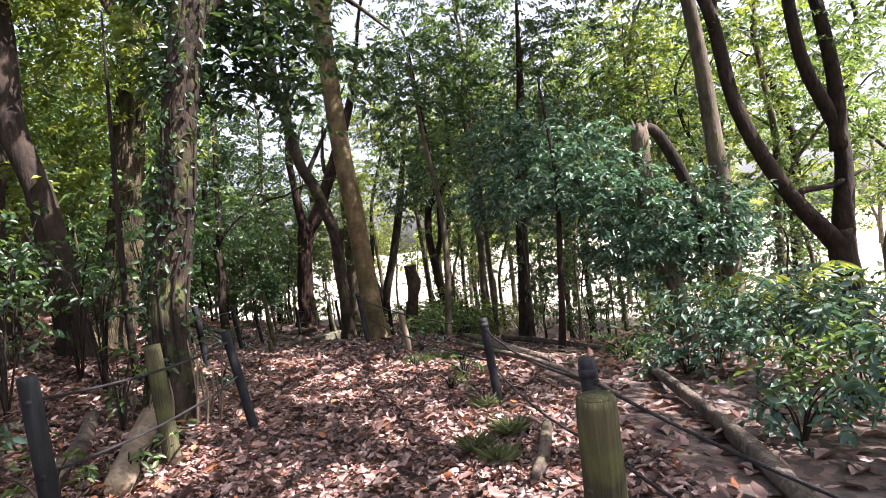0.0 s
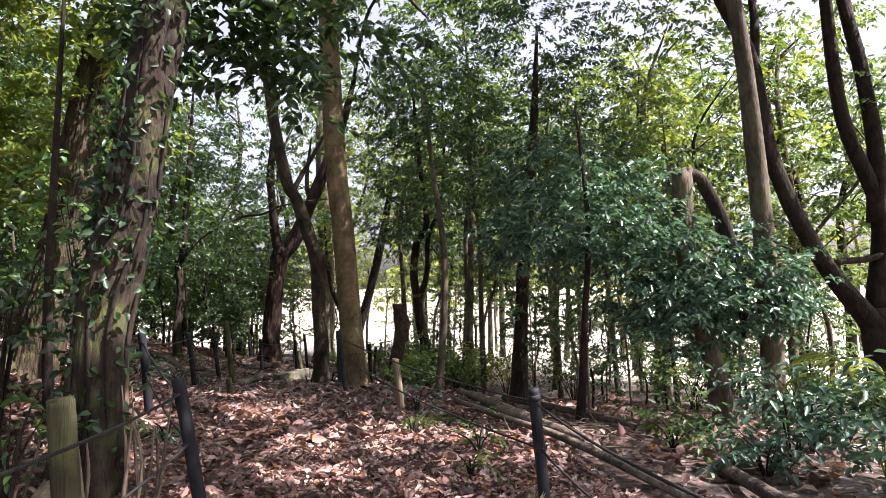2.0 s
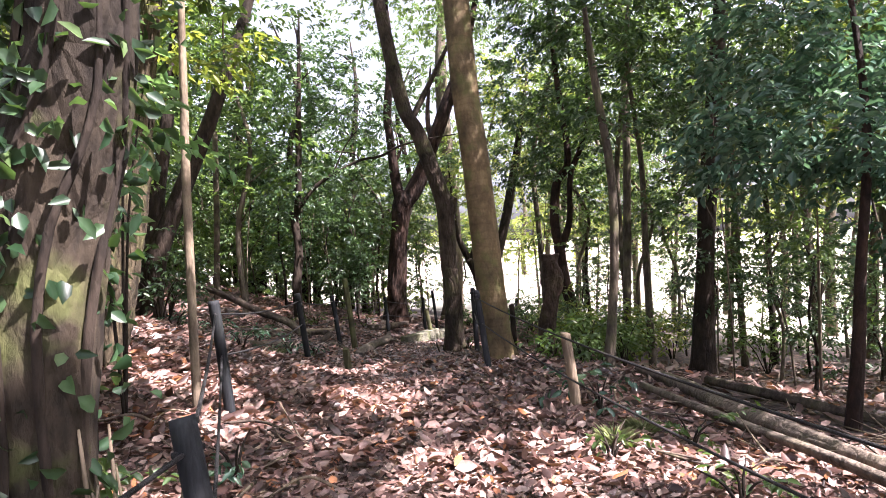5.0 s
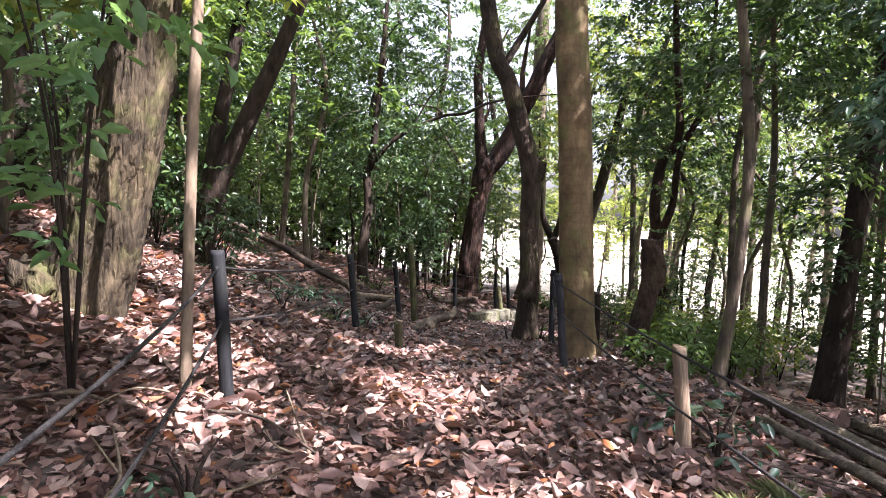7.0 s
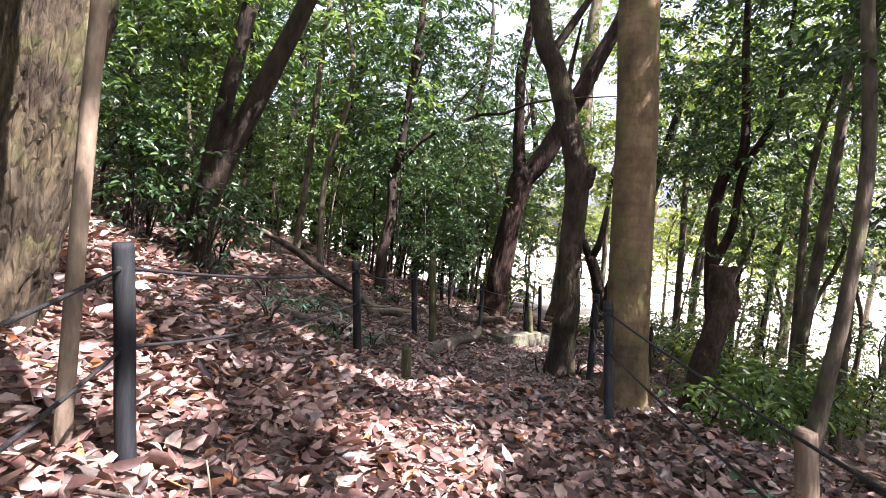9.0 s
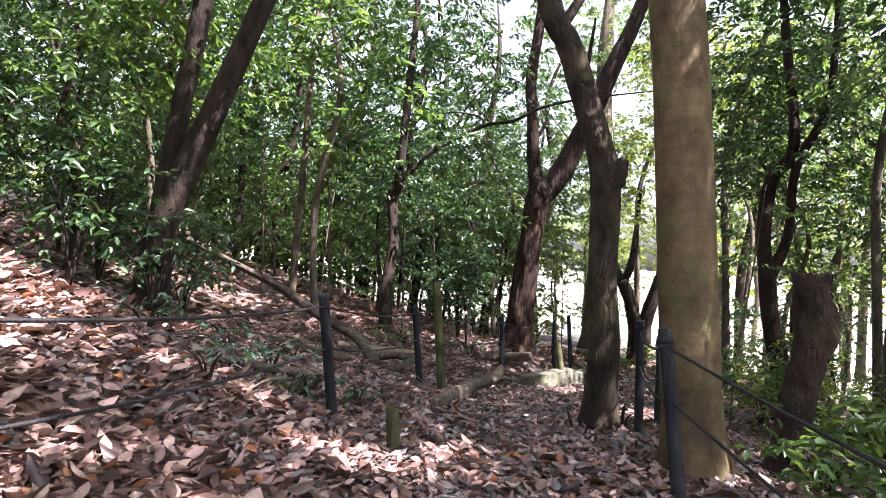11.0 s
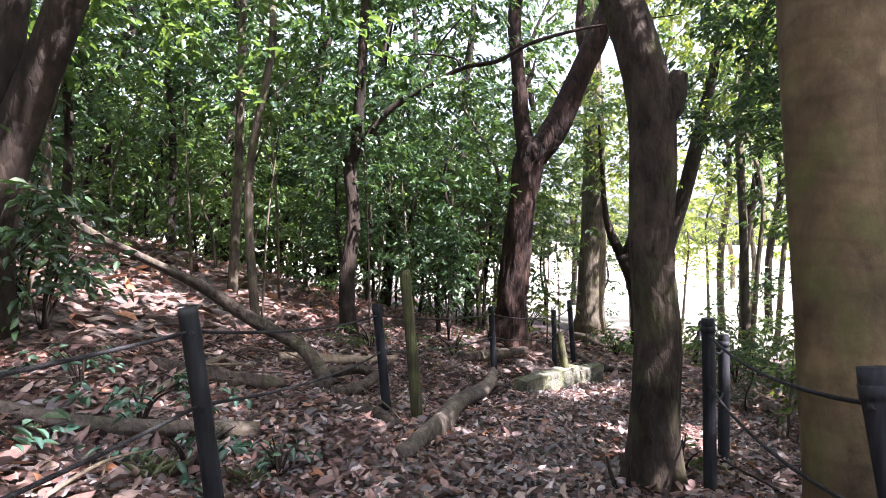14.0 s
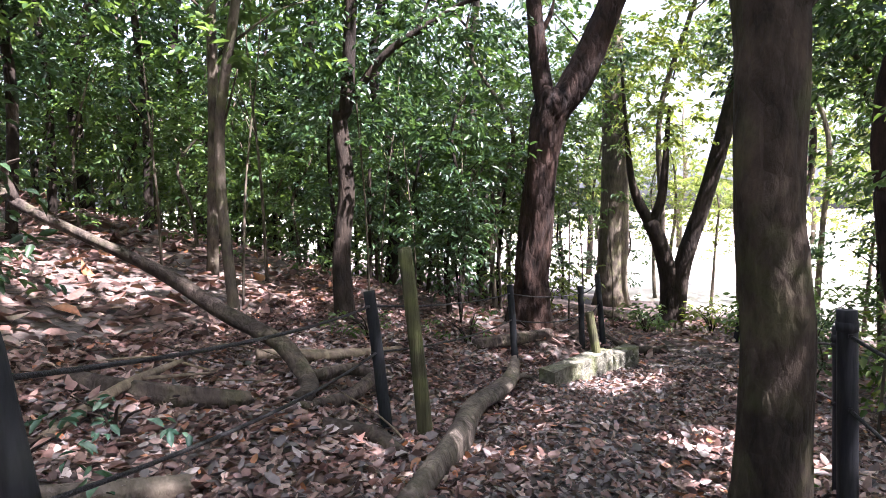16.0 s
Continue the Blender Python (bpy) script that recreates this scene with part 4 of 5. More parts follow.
    tree("added tall slim tree, its wide flat crown high up giving shade", (6.6, 5.2, z),
         [("trunk", [(6.6, 5.2, z), (6.5, 5.2, 3.0), (6.2, 5.2, 6.0), (5.6, 5.3, 8.4), (5.2, 5.4, 9.6)], [0.16, 0.13, 0.11, 0.08, 0.03], {"flare": 0.3}),
          ("limb", [(5.95, 5.25, 7.2), (4.6, 5.2, 8.6), (3.2, 5.0, 9.2), (2.1, 5.5, 9.3)], [0.07, 0.055, 0.035, 0.01], {"sides": 9}),
          ("limb", [(5.8, 5.3, 7.8), (4.6, 6.8, 8.8), (3.0, 7.7, 9.3), (1.6, 7.2, 9.4)], [0.07, 0.055, 0.035, 0.01], {"sides": 9}),
          ("limb", [(5.7, 5.3, 8.0), (5.0, 7.6, 8.8), (4.2, 10.2, 9.2)], [0.07, 0.05, 0.015], {"sides": 9})],
         [([((3.3, 4.7, 9.3), (1.3, 1.0, 0.5)), ((4.7, 5.1, 9.3), (1.2, 1.0, 0.5)), ((2.1, 5.6, 9.4), (1.2, 1.0, 0.5)), ((5.5, 6.3, 9.3), (0.8, 0.7, 0.5)), ((1.5, 7.2, 9.5), (1.2, 1.0, 0.5)),
            ((3.0, 7.8, 9.4), (1.3, 1.1, 0.5)), ((4.4, 8.2, 9.2), (0.7, 0.6, 0.5)), ((4.0, 10.3, 9.3), (1.4, 1.2, 0.5)), ((2.3, 9.6, 9.4), (1.0, 1.0, 0.5))], 6200, 0.19)], M_BARK_GREY, M_LEAF_MID, 62)


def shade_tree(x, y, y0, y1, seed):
    """A tall added tree, mostly out of view: its flat high crown shades the path."""
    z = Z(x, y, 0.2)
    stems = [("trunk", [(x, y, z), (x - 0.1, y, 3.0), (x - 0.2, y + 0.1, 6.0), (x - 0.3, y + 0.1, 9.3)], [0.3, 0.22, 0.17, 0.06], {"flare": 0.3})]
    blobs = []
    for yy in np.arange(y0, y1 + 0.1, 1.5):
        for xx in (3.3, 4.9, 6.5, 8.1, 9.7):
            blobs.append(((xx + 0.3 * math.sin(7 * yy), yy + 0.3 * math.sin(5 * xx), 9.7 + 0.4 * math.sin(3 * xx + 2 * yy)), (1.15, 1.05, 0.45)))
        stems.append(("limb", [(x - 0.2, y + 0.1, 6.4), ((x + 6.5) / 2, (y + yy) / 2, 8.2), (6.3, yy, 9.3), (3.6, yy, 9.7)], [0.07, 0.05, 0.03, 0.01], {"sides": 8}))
    tree("added tall tree, mostly out of view, its dense wide crown shading the path", (x, y, z), stems, [(blobs, 400 * len(blobs), 0.22)], M_BARK_GREY, M_LEAF_MID, seed)


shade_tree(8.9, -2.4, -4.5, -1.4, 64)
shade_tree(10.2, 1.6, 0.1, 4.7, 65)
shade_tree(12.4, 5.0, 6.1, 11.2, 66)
added_shade_trees()
smooth_tree()
trunk_with_knob()
forked_tree()
broken_stump()
leaning_ridged_tree()
ivy_tree()
double_leaning_tree()
arching_tree()
thin_pale_tree()
slope_trees()
right_trees()
far_trees()


# ---------------------------------------------------------------- the wood around: copies of a few kinds
def wood_kind(label, mat, leaf_mat, tall, girth, low, spread, count, size, seed, name="tree"):
    r = np.random.default_rng(seed)
    bend = r.normal(0, 0.25, (4, 2))
    pts = [(0, 0, -0.2), (bend[0][0] * 0.4, bend[0][1] * 0.4, tall * 0.25), (bend[1][0], bend[1][1], tall * 0.5), (bend[2][0] * 1.4, bend[2][1] * 1.4, tall * 0.78), (bend[3][0] * 1.6, bend[3][1] * 1.6, tall)]
    stems = [("trunk", pts, [girth * 1.15, girth, girth * 0.85, girth * 0.6, girth * 0.15], {"flare": 0.25, "sides": 10, "rough": 0.05})]
    blobs = []
    for k in range(6):
        h = low + (tall - low) * (k + 0.5) / 6
        a = r.uniform(0, 6.28)
        rad = spread * (0.55 + 0.6 * math.sin(math.pi * (k + 0.8) / 7)) * r.uniform(0.75, 1.2)
        c = np.array([np.interp(h, [p[2] for p in pts], [p[i] for p in pts]) for i in (0, 1)])
        q = c + rad * 0.6 * np.array([math.cos(a), math.sin(a)])
        stems.append(("branch", [(c[0], c[1], h - 0.3 * rad), (*((c + q) / 2), h - 0.05), (*q, h + 0.12)], [girth * 0.3, girth * 0.2, 0.005], {"sides": 6, "per": 3}))
        blobs.append(((*q, h + 0.1), (rad * 0.75, rad * 0.75, rad * 0.42)))
        blobs.append(((*(c - 0.45 * (q - c)), h + 0.35), (rad * 0.6, rad * 0.6, rad * 0.35)))
    return tree(label, (0, 0, 0), stems, [(blobs, count, size)], mat, leaf_mat, seed, name=name, gaps=False)


KINDS = [wood_kind("slender evergreen tree with dark glossy leaves", M_BARK_DARK, M_LEAF_DARK, 7.5, 0.06, 1.4, 1.15, 1900, 0.128, 41),
         wood_kind("thin understorey tree with mid-green leaves", M_BARK_GREY, M_LEAF_MID, 6.2, 0.045, 1.6, 1.0, 1850, 0.12, 42),
         wood_kind("tall woodland tree with a high leafy crown", M_BARK_DARK, M_LEAF_MID, 11.0, 0.13, 4.2, 2.0, 2100, 0.18, 43),
         wood_kind("tall woodland tree with a yellow-green crown", M_BARK_GREY, M_LEAF_YELLOW, 10.0, 0.11, 3.4, 1.8, 2100, 0.17, 44),
         wood_kind("bushy young evergreen tree, leafy to the ground", M_BARK_DARK, M_LEAF_DARK, 3.4, 0.035, 0.35, 0.75, 1300, 0.108, 45),
         wood_kind("bare-stemmed slim tree with a thin high crown", M_BARK_GREY, M_LEAF_MID, 9.0, 0.07, 5.0, 1.2, 1800, 0.12, 46)]
KINDS.append(wood_kind("distant round-crowned tree in full sun", M_BARK_GREY, M_LEAF_YELLOW, 9.0, 0.16, 1.2, 2.6, 800, 0.42, 47))
KINDS.append(wood_kind("dense green thicket of shrubs, leafy to the ground", M_BARK_GREY, M_LEAF_MID, 3.6, 0.035, -0.15, 1.35, 1200, 0.145, 48, "thicket"))
PLACED = []


def plant(kind, x, y, scale=1.0, turn=None):
    t = copy_thing(KINDS[kind], pose(x, y, Z(x, y, 0.02), 0, 0, rng.uniform(0, 360) if turn is None else turn))
    t.scale = (scale, scale, scale)
    t["group"] = "trees of the wood"
    PLACED.append((x, y))


def scatter(kinds, n, x0, x1, y0, y1, gap, s0=0.85, s1=1.15, seed=0, keep=None):
    r = np.random.default_rng(seed)
    done = tries = 0
    while done < n and tries < n * 40:
        tries += 1
        x, y = r.uniform(x0, x1), r.uniform(y0, y1)
        if keep and not keep(x, y) or any((x - a) ** 2 + (y - b) ** 2 < gap * gap for a, b in PLACED):
            continue
        plant(int(r.choice(kinds)), x, y, r.uniform(s0, s1), r.uniform(0, 360))
        done += 1


# tall dense trees that close the skyline
KINDS.append(wood_kind("tall dense evergreen tree with dark foliage", M_BARK_DARK, M_LEAF_DARK, 9.5, 0.12, 2.2, 2.0, 1700, 0.2, 49))
for x, y, q in ((-3.2, 19.2, 1.0), (-4.9, 17.9, 0.95), (-6.6, 18.6, 1.05), (-8.2, 16.8, 1.0), (-9.8, 15.2, 1.0), (-11.2, 13.0, 1.0), (-5.6, 22.0, 1.15), (-7.8, 21.0, 1.1), (-10.2, 18.8, 1.1), (-11.8, 10.4, 1.0),
                (-2.4, 24.0, 1.1), (-10.6, 7.4, 0.9), (-9.8, 4.6, 0.9), (-8.2, 2.0, 0.9)):
    plant(8, x, y, q)
KINDS.append(wood_kind("tall leafy tree with a full green crown", M_BARK_GREY, M_LEAF_MID, 11.5, 0.12, 3.7, 2.2, 1900, 0.21, 50))
# dense thickets that close the hillside behind
for k in range(15):
    plant(7, -2.9 - 0.85 * k + rng.uniform(-0.3, 0.3), 17.2 - 0.18 * k + rng.uniform(-0.6, 0.6), rng.uniform(0.75, 1.1))
for k in range(13):
    plant(7, -3.2 - 1.0 * k + rng.uniform(-0.3, 0.3), 21.0 - 0.2 * k + rng.uniform(-0.8, 0.8), rng.uniform(1.0, 1.35))
for x, y, q in ((-5.2, 14.8, 0.6), (-6.4, 13.9, 0.7), (-7.6, 13.0, 0.7), (-8.6, 11.6, 0.75), (-9.4, 10.0, 0.8), (-9.0, 8.2, 0.8), (-8.4, 6.2, 0.8), (-7.4, 4.4, 0.8), (-6.2, 2.8, 0.7), (-5.6, 0.9, 0.7),
                (3.6, 21.6, 0.5), (5.4, 20.4, 0.6), (7.0, 19.0, 0.6), (8.8, 17.4, 0.65), (10.4, 15.8, 0.7), (11.8, 13.4, 0.75), (12.6, 10.8, 0.8)):
    plant(7, x, y, q)
# the hillside
scatter([0, 1, 0, 1, 5, 4], 36, -15, -3.6, 8.6, 24, 1.15, seed=1, keep=lambda x, y: x < -3.4 - 0.12 * (y - 9) and y - 9 > -0.45 * (x + 4.5) and (x < -5.2 or y > 11.5))
scatter([2, 3, 0], 7, -13, -3.6, 3.5, 20, 2.2, seed=2, keep=lambda x, y: x < -6.2 or y > 14)
scatter([0, 1, 4], 12, -9, -3.4, -2, 5, 1.3, seed=3)
# beside and beyond the path's end
scatter([0, 1, 4], 10, -6.5, -2.2, 15.5, 23, 1.2, seed=4)
scatter([2, 3, 5], 8, -6, 9, 24, 34, 2.5, seed=5)
# the falling side
scatter([1, 5, 5], 9, 2.9, 9, 10.5, 17, 1.6, seed=6)
scatter([9, 5, 9], 9, 4.5, 13, 12, 22, 2.0, seed=7)
# tall trees out of view on the sun's side, added for shade
scatter([2, 3], 7, 5.5, 14, -6, 6, 2.8, seed=8, keep=lambda x, y: (x - 9.6) ** 2 + (y - 6.5) ** 2 > 6 and x > 11.5)
# low bushes closing the view under the crowns
scatter([4], 22, -14, -2.6, 12.5, 25, 0.9, 0.8, 1.35, seed=10, keep=lambda x, y: x < -6.0 or y > 14.2)
scatter([4], 10, -8, -4.2, 5.5, 11, 1.0, 0.6, 1.0, seed=11, keep=lambda x, y: x < -5.4)
scatter([4], 5, 4.5, 10, 11, 18, 1.4, 0.6, 0.9, seed=12)
# sunlit trees across the field
scatter([3, 2], 6, 9, 30, 22, 40, 3.5, 1.0, 1.4, seed=13)
scatter([3, 2], 4, 15, 30, 2, 20, 3.5, 0.9, 1.3, seed=14)
for k in range(27):
    a = radians(-60 + 5.4 * k + rng.uniform(-1.5, 1.5))
    d = rng.uniform(50, 74)
    plant(6, 1 + d * math.sin(a), 6 + d * math.cos(a), rng.uniform(0.9, 1.5))
for x, y, q in ((3.6, 12.6, 1.2), (2.6, 17.6, 1.2), (0.9, 21.5, 1.1)):
    plant(5, x, y, q)
scatter([4, 4, 1], 8, 5.0, 10, 8, 15, 1.2, 0.5, 0.8, seed=15)
scatter([4, 1], 10, -6, 0, 16.5, 25, 1.2, 0.6, 1.0, seed=16, keep=lambda x, y: x < -1.5 or y > 22.5)
# a taller belt behind the falling side
scatter([9, 9, 3], 11, 3, 15, 17.5, 27, 2.2, 1.0, 1.25, seed=17)
scatter([4], 6, 8, 16, 14, 24, 1.5, 1.0, 1.4, seed=18)
# leafy trees filling the falling side's skyline
for kind, x, y, q in ((3, 8.6, 11.6, 1.0), (3, 11.2, 10.2, 0.95), (2, 13.2, 12.4, 1.0), (3, 9.8, 14.2, 1.05), (1, 7.6, 9.4, 1.05), (1, 10.6, 8.6, 1.1), (0, 9.2, 9.9, 1.05), (1, 12.2, 8.2, 1.15), (0, 6.9, 12.9, 1.1)):
    plant(kind, x, y, q)
for kind, x, y, q in ((4, 3.3, 15.2, 0.55), (4, 4.3, 16.6, 0.7), (0, 3.9, 17.6, 0.9), (4, 5.4, 14.0, 0.6), (1, 5.0, 18.3, 1.0), (4, 2.9, 19.4, 0.6), (4, 1.6, 13.4, 0.3), (4, 2.3, 12.2, 0.38)):
    plant(kind, x, y, q)
# small sunlit trees past the end of the path
for kind, x, y, q in ((3, -1.7, 23.6, 0.38), (3, 0.9, 24.4, 0.42), (3, 2.1, 22.6, 0.34), (3, 3.2, 24.8, 0.45), (3, 1.5, 26.4, 0.5), (3, -0.6, 25.6, 0.45), (5, 3.4, 20.8, 0.9), (5, 4.4, 22.4, 1.0), (3, 4.6, 20.2, 0.36), (3, 5.6, 22.0, 0.42)):
    plant(kind, x, y, q)
# unseen trees behind the start, added for their shade
scatter([2, 3, 2], 4, -6, 9, -14, -7.5, 2.6, seed=9)
for x, y in ((7.5, -7.2), (3.2, -8.0)):
    plant(2, x, y, 1.05)
for k in KINDS:
    for o in (*k.children_recursive, k):
        bpy.data.objects.remove(o)


# ---------------------------------------------------------------- thin bare saplings
def thin_saplings():
    r = np.random.default_rng(77)
    spots = [(-3.4, 13.2), (-3.0, 13.9), (-2.7, 15.2), (-2.2, 15.9), (-3.8, 14.6), (-0.9, 16.6), (-1.2, 17.6), (-0.4, 17.3), (-4.4, 12.0), (-4.9, 13.3), (-5.6, 12.2), (4.9, 11.0),
             (5.4, 9.3), (1.7, 12.2), (6.4, 10.4), (3.9, 8.0), (4.7, 7.4), (-2.9, 16.6), (5.0, 6.4)]
    for x, y in spots:
        z, h, a = Z(x, y, 0.05), r.uniform(2.6, 4.2), r.uniform(0, 6.28)
        lean = np.array([math.cos(a), math.sin(a)]) * r.uniform(0.1, 0.5)
        g = r.uniform(0.011, 0.022)
        t = tree("thin bare-stemmed sapling with few leaves", (x, y, z),
                 [("stem", [(x, y, z), (x + lean[0] * 0.2, y + lean[1] * 0.2, z + h * 0.35), (x + lean[0] * 0.7, y + lean[1] * 0.7, z + h * 0.7), (x + lean[0], y + lean[1], z + h)], [g, g * 0.9, g * 0.7, 0.004], {"sides": 7}),
                  ("twig", [(x + lean[0] * 0.4, y + lean[1] * 0.4, z + h * 0.5), (x + lean[0] * 0.4 - lean[1], y + lean[1] * 0.4 + lean[0], z + h * 0.72)], [g * 0.5, 0.003], {"sides": 5})],
                 [([((x + lean[0], y + lean[1], z + h * 0.9), (0.35, 0.35, 0.3)), ((x + lean[0] * 0.4 - lean[1], y + lean[1] * 0.4 + lean[0], z + h * 0.7), (0.25, 0.25, 0.15))], 90, 0.1)],
                 M_BARK_GREY, M_LEAF_MID, int(x * 10 + y * 100) % 997, "sapling", "sapling")
        t["group"] = "thin saplings"


thin_saplings()


# ---------------------------------------------------------------- fence posts, stakes and ropes
def post(base, top, radius, mat, label, collar=True):
    """A round fence post with a chamfered cap, two rope eyelets and a collar."""
    b, t = Vector(base), Vector(top)
    axis = (t - b).normalized()
    b = b - axis * 0.12
    ob = empty_at("fence_post", *b)
    L = (t - b).length
    rot = axis.to_track_quat('Z', 'Y').to_matrix().to_4x4()
    v, f = tube([(0, 0, 0), (0.002, 0, L * 0.33), (-0.002, 0.002, L * 0.66), (0, 0, L - 0.02), (0, 0, L)], [radius, radius, radius * 0.98, radius * 0.98, radius * 0.86], 16, 0.012, 3)
    shaft = linked("shaft", (np.array(rot.to_3x3()) @ v.T).T, f, mat, ob)
    if collar:
        v, f = tube([(0, 0, L - 0.075), (0, 0, L - 0.035)], [radius * 1.07, radius * 1.07], 16, 0.0, 1)
        linked("cap_ring", (np.array(rot.to_3x3()) @ v.T).T, f, mat, shaft)
    for h in (L - 0.09, L - 0.40):
        v, f = tube([(-radius * 1.25, 0, h), (radius * 1.25, 0, h)], [0.011, 0.011], 8, 0.0, 1)
        linked("rope_eyelet", (np.array(rot.to_3x3()) @ v.T).T, f, M_WIRE, shaft)
    tagged(ob, label, "fence post", "fence posts along the path")
    return b + axis * (L - 0.09), b + axis * (L - 0.40)


def stake(base, top, radius, mat, label, name="wooden_stake"):
    b, t = np.array(base, float), np.array(top, float)
    axis = unit(t - b)
    b = b - axis * 0.12
    ob = empty_at(name, *b)
    mid = (t - b) * 0.5 + np.array([0.006, -0.004, 0])
    v, f = tube([(0, 0, 0), mid, t - b - axis * 0.015, t - b], [radius * 1.05, radius, radius * 0.97, radius * 0.84], 18, 0.03, 5, int(abs(b[0] * 100)), ragged=0.006)
    shaft = linked("shaft", v, f, mat, ob)
    v, f = tube([t - b - axis * 0.004, t - b + axis * 0.003], [radius * 0.8, radius * 0.76], 18, 0.02, 1)
    linked("cut_end", v, f, M_STAKE_PALE, shaft)
    for k in range(2):
        a = 1.2 + 2.3 * k
        d = np.array([math.cos(a), math.sin(a), 0]) * radius * 0.98
        v, f = tube([mid * (0.7 + 0.7 * k) + d * 0.96, mid * (0.7 + 0.7 * k) + d * 1.12], [0.014, 0.009], 8, 0.1, 1)
        linked("knot", v, f, mat, shaft)
    return tagged(ob, label, "wooden stake", "wooden stakes by the fence")


def rope(a, b, sag, label="black rope strung between fence posts", radius=0.008):
    a, b = np.array(a, float), np.array(b, float)
    k = np.linspace(0, 1, 9)[:, None]
    pts = a * (1 - k) + b * k
    pts[:, 2] -= sag * 4 * (k * (1 - k))[:, 0]
    o = pts[0].copy()
    ob = empty_at("fence_rope", *o)
    v, f = tube(pts - o, [radius, radius], 7, 0.03, 3)
    linked("strand", v, f, M_WIRE, ob)
    tagged(ob, label, "rope", "ropes of the fence")


def fence_line(posts, sag, mat, label):
    last = None
    for base, top in posts:
        base = (base[0], base[1], Z(base[0], base[1]))
        eyes = post(base, top, 0.04, mat, label, mat is M_POST)
        if last:
            rope(last[0], eyes[0], sag)
            rope(last[1], eyes[1], sag * 1.2)
        last = eyes
    return last


LEFT = [((-0.50, -1.3), (-0.56, -1.32, 1.39)), ((-0.32, 1.38), (-0.52, 1.5, 1.2)), ((-1.47, 4.07), (-1.55, 4.04, 1.32)), ((-1.84, 7.47), (-1.93, 7.38, 1.08)),
        ((-1.98, 10.0), (-2.12, 10.05, 0.81)), ((-1.58, 13.2), (-1.66, 13.25, 0.46)), ((-0.86, 14.55), (-0.9, 14.6, 0.3)), ((-0.58, 15.0), (-0.68, 15.0, 0.42))]
RIGHT = [((2.5, -3.2), (2.55, -3.25, 0.95)), ((1.85, -1.27), (1.8, -1.3, 1.17)), ((1.86, 1.45), (1.78, 1.42, 1.06)), ((0.52, 7.0), (0.40, 7.12, 1.06)), ((0.40, 9.2), (0.36, 9.2, 0.92)), ((0.62, 9.9), (0.60, 9.95, 0.72)),
         ((1.29, 14.4), (1.34, 14.4, 0.08)), ((1.55, 17.0), (1.64, 17.0, -0.05))]
fence_line(LEFT, 0.05, M_POST_GREEN, "dark round fence post with rope eyelets beside the path")
fence_line(RIGHT, 0.07, M_POST, "black round fence post with a cap ring by the path")

stake((1.60, -1.92, Z(1.6, -1.92)), (1.60, -1.95, 1.17), 0.072, M_STAKE, "thick greenish weathered wooden stake beside the fence")
stake((-0.74, 0.6, Z(-0.74, 0.6)), (-0.79, 0.58, 1.24), 0.06, M_STAKE, "weathered mossy wooden stake at the bank's foot")
stake((1.18, 4.72, Z(1.18, 4.72)), (1.12, 4.78, 0.87), 0.045, M_STAKE_PALE, "pale bare wooden stake with a flat top")
stake((-1.76, 10.15, Z(-1.76, 10.15)), (-1.9, 10.15, 1.07), 0.05, M_STAKE, "tall yellowish-green wooden stake leaning beside a post")
stake((-0.63, 13.75, Z(-0.63, 13.75)), (-0.76, 13.75, 0.08), 0.055, M_STAKE, "short mossy wooden stake by the edging timber")
stake((-1.27, 7.25, Z(-1.27, 7.25)), (-1.29, 7.23, Z(-1.27, 7.25) + 0.3), 0.045, M_STAKE, "low cut wooden stake in dead leaves")
stake((0.98, 8.9, Z(0.98, 8.9)), (0.95, 8.9, Z(0.98, 8.9) + 0.75), 0.04, M_BARK_DARK, "thin dark wooden stake behind the fence")


# ---------------------------------------------------------------- logs and dead wood
def log(points, radii, mat, label, twigs=(), name="log", sides=18, rough=0.12):
    p = np.array([(x, y, Z(x, y) + h) for x, y, h in points])
    ob = empty_at(name, *p[0])
    v, f = tube(p - p[0], radii, sides, rough, 5, int(abs(p[0][0] * 91) + abs(p[0][1] * 13)), ragged=0.02)
    stem = linked("stem", v, f, mat, ob)
    for pts, rr in twigs:
        q = np.array([(x, y, Z(x, y) + h) for x, y, h in pts])
        v, f = tube(q - p[0], rr, 8, 0.08, 4, int(abs(q[0][0] * 71)))
        linked("branch_stub", v, f, mat, stem)
    return tagged(ob, label, "log")


log([(-1.52, 8.95, 0.04), (-1.5, 9.5, 0.08), (-1.53, 10.2, 0.1), (-1.6, 11.0, 0.1), (-1.5, 11.8, 0.12), (-1.5, 12.4, 0.14), (-1.54, 12.85, 0.2)], [0.05, 0.08, 0.085, 0.075, 0.09, 0.075, 0.045], M_LOG_GREY,
    "crooked grey log lying along the path's edge", [([(-1.52, 12.3, 0.1), (-1.42, 12.6, 0.1), (-1.3, 12.75, 0.05)], [0.04, 0.03, 0.01])])
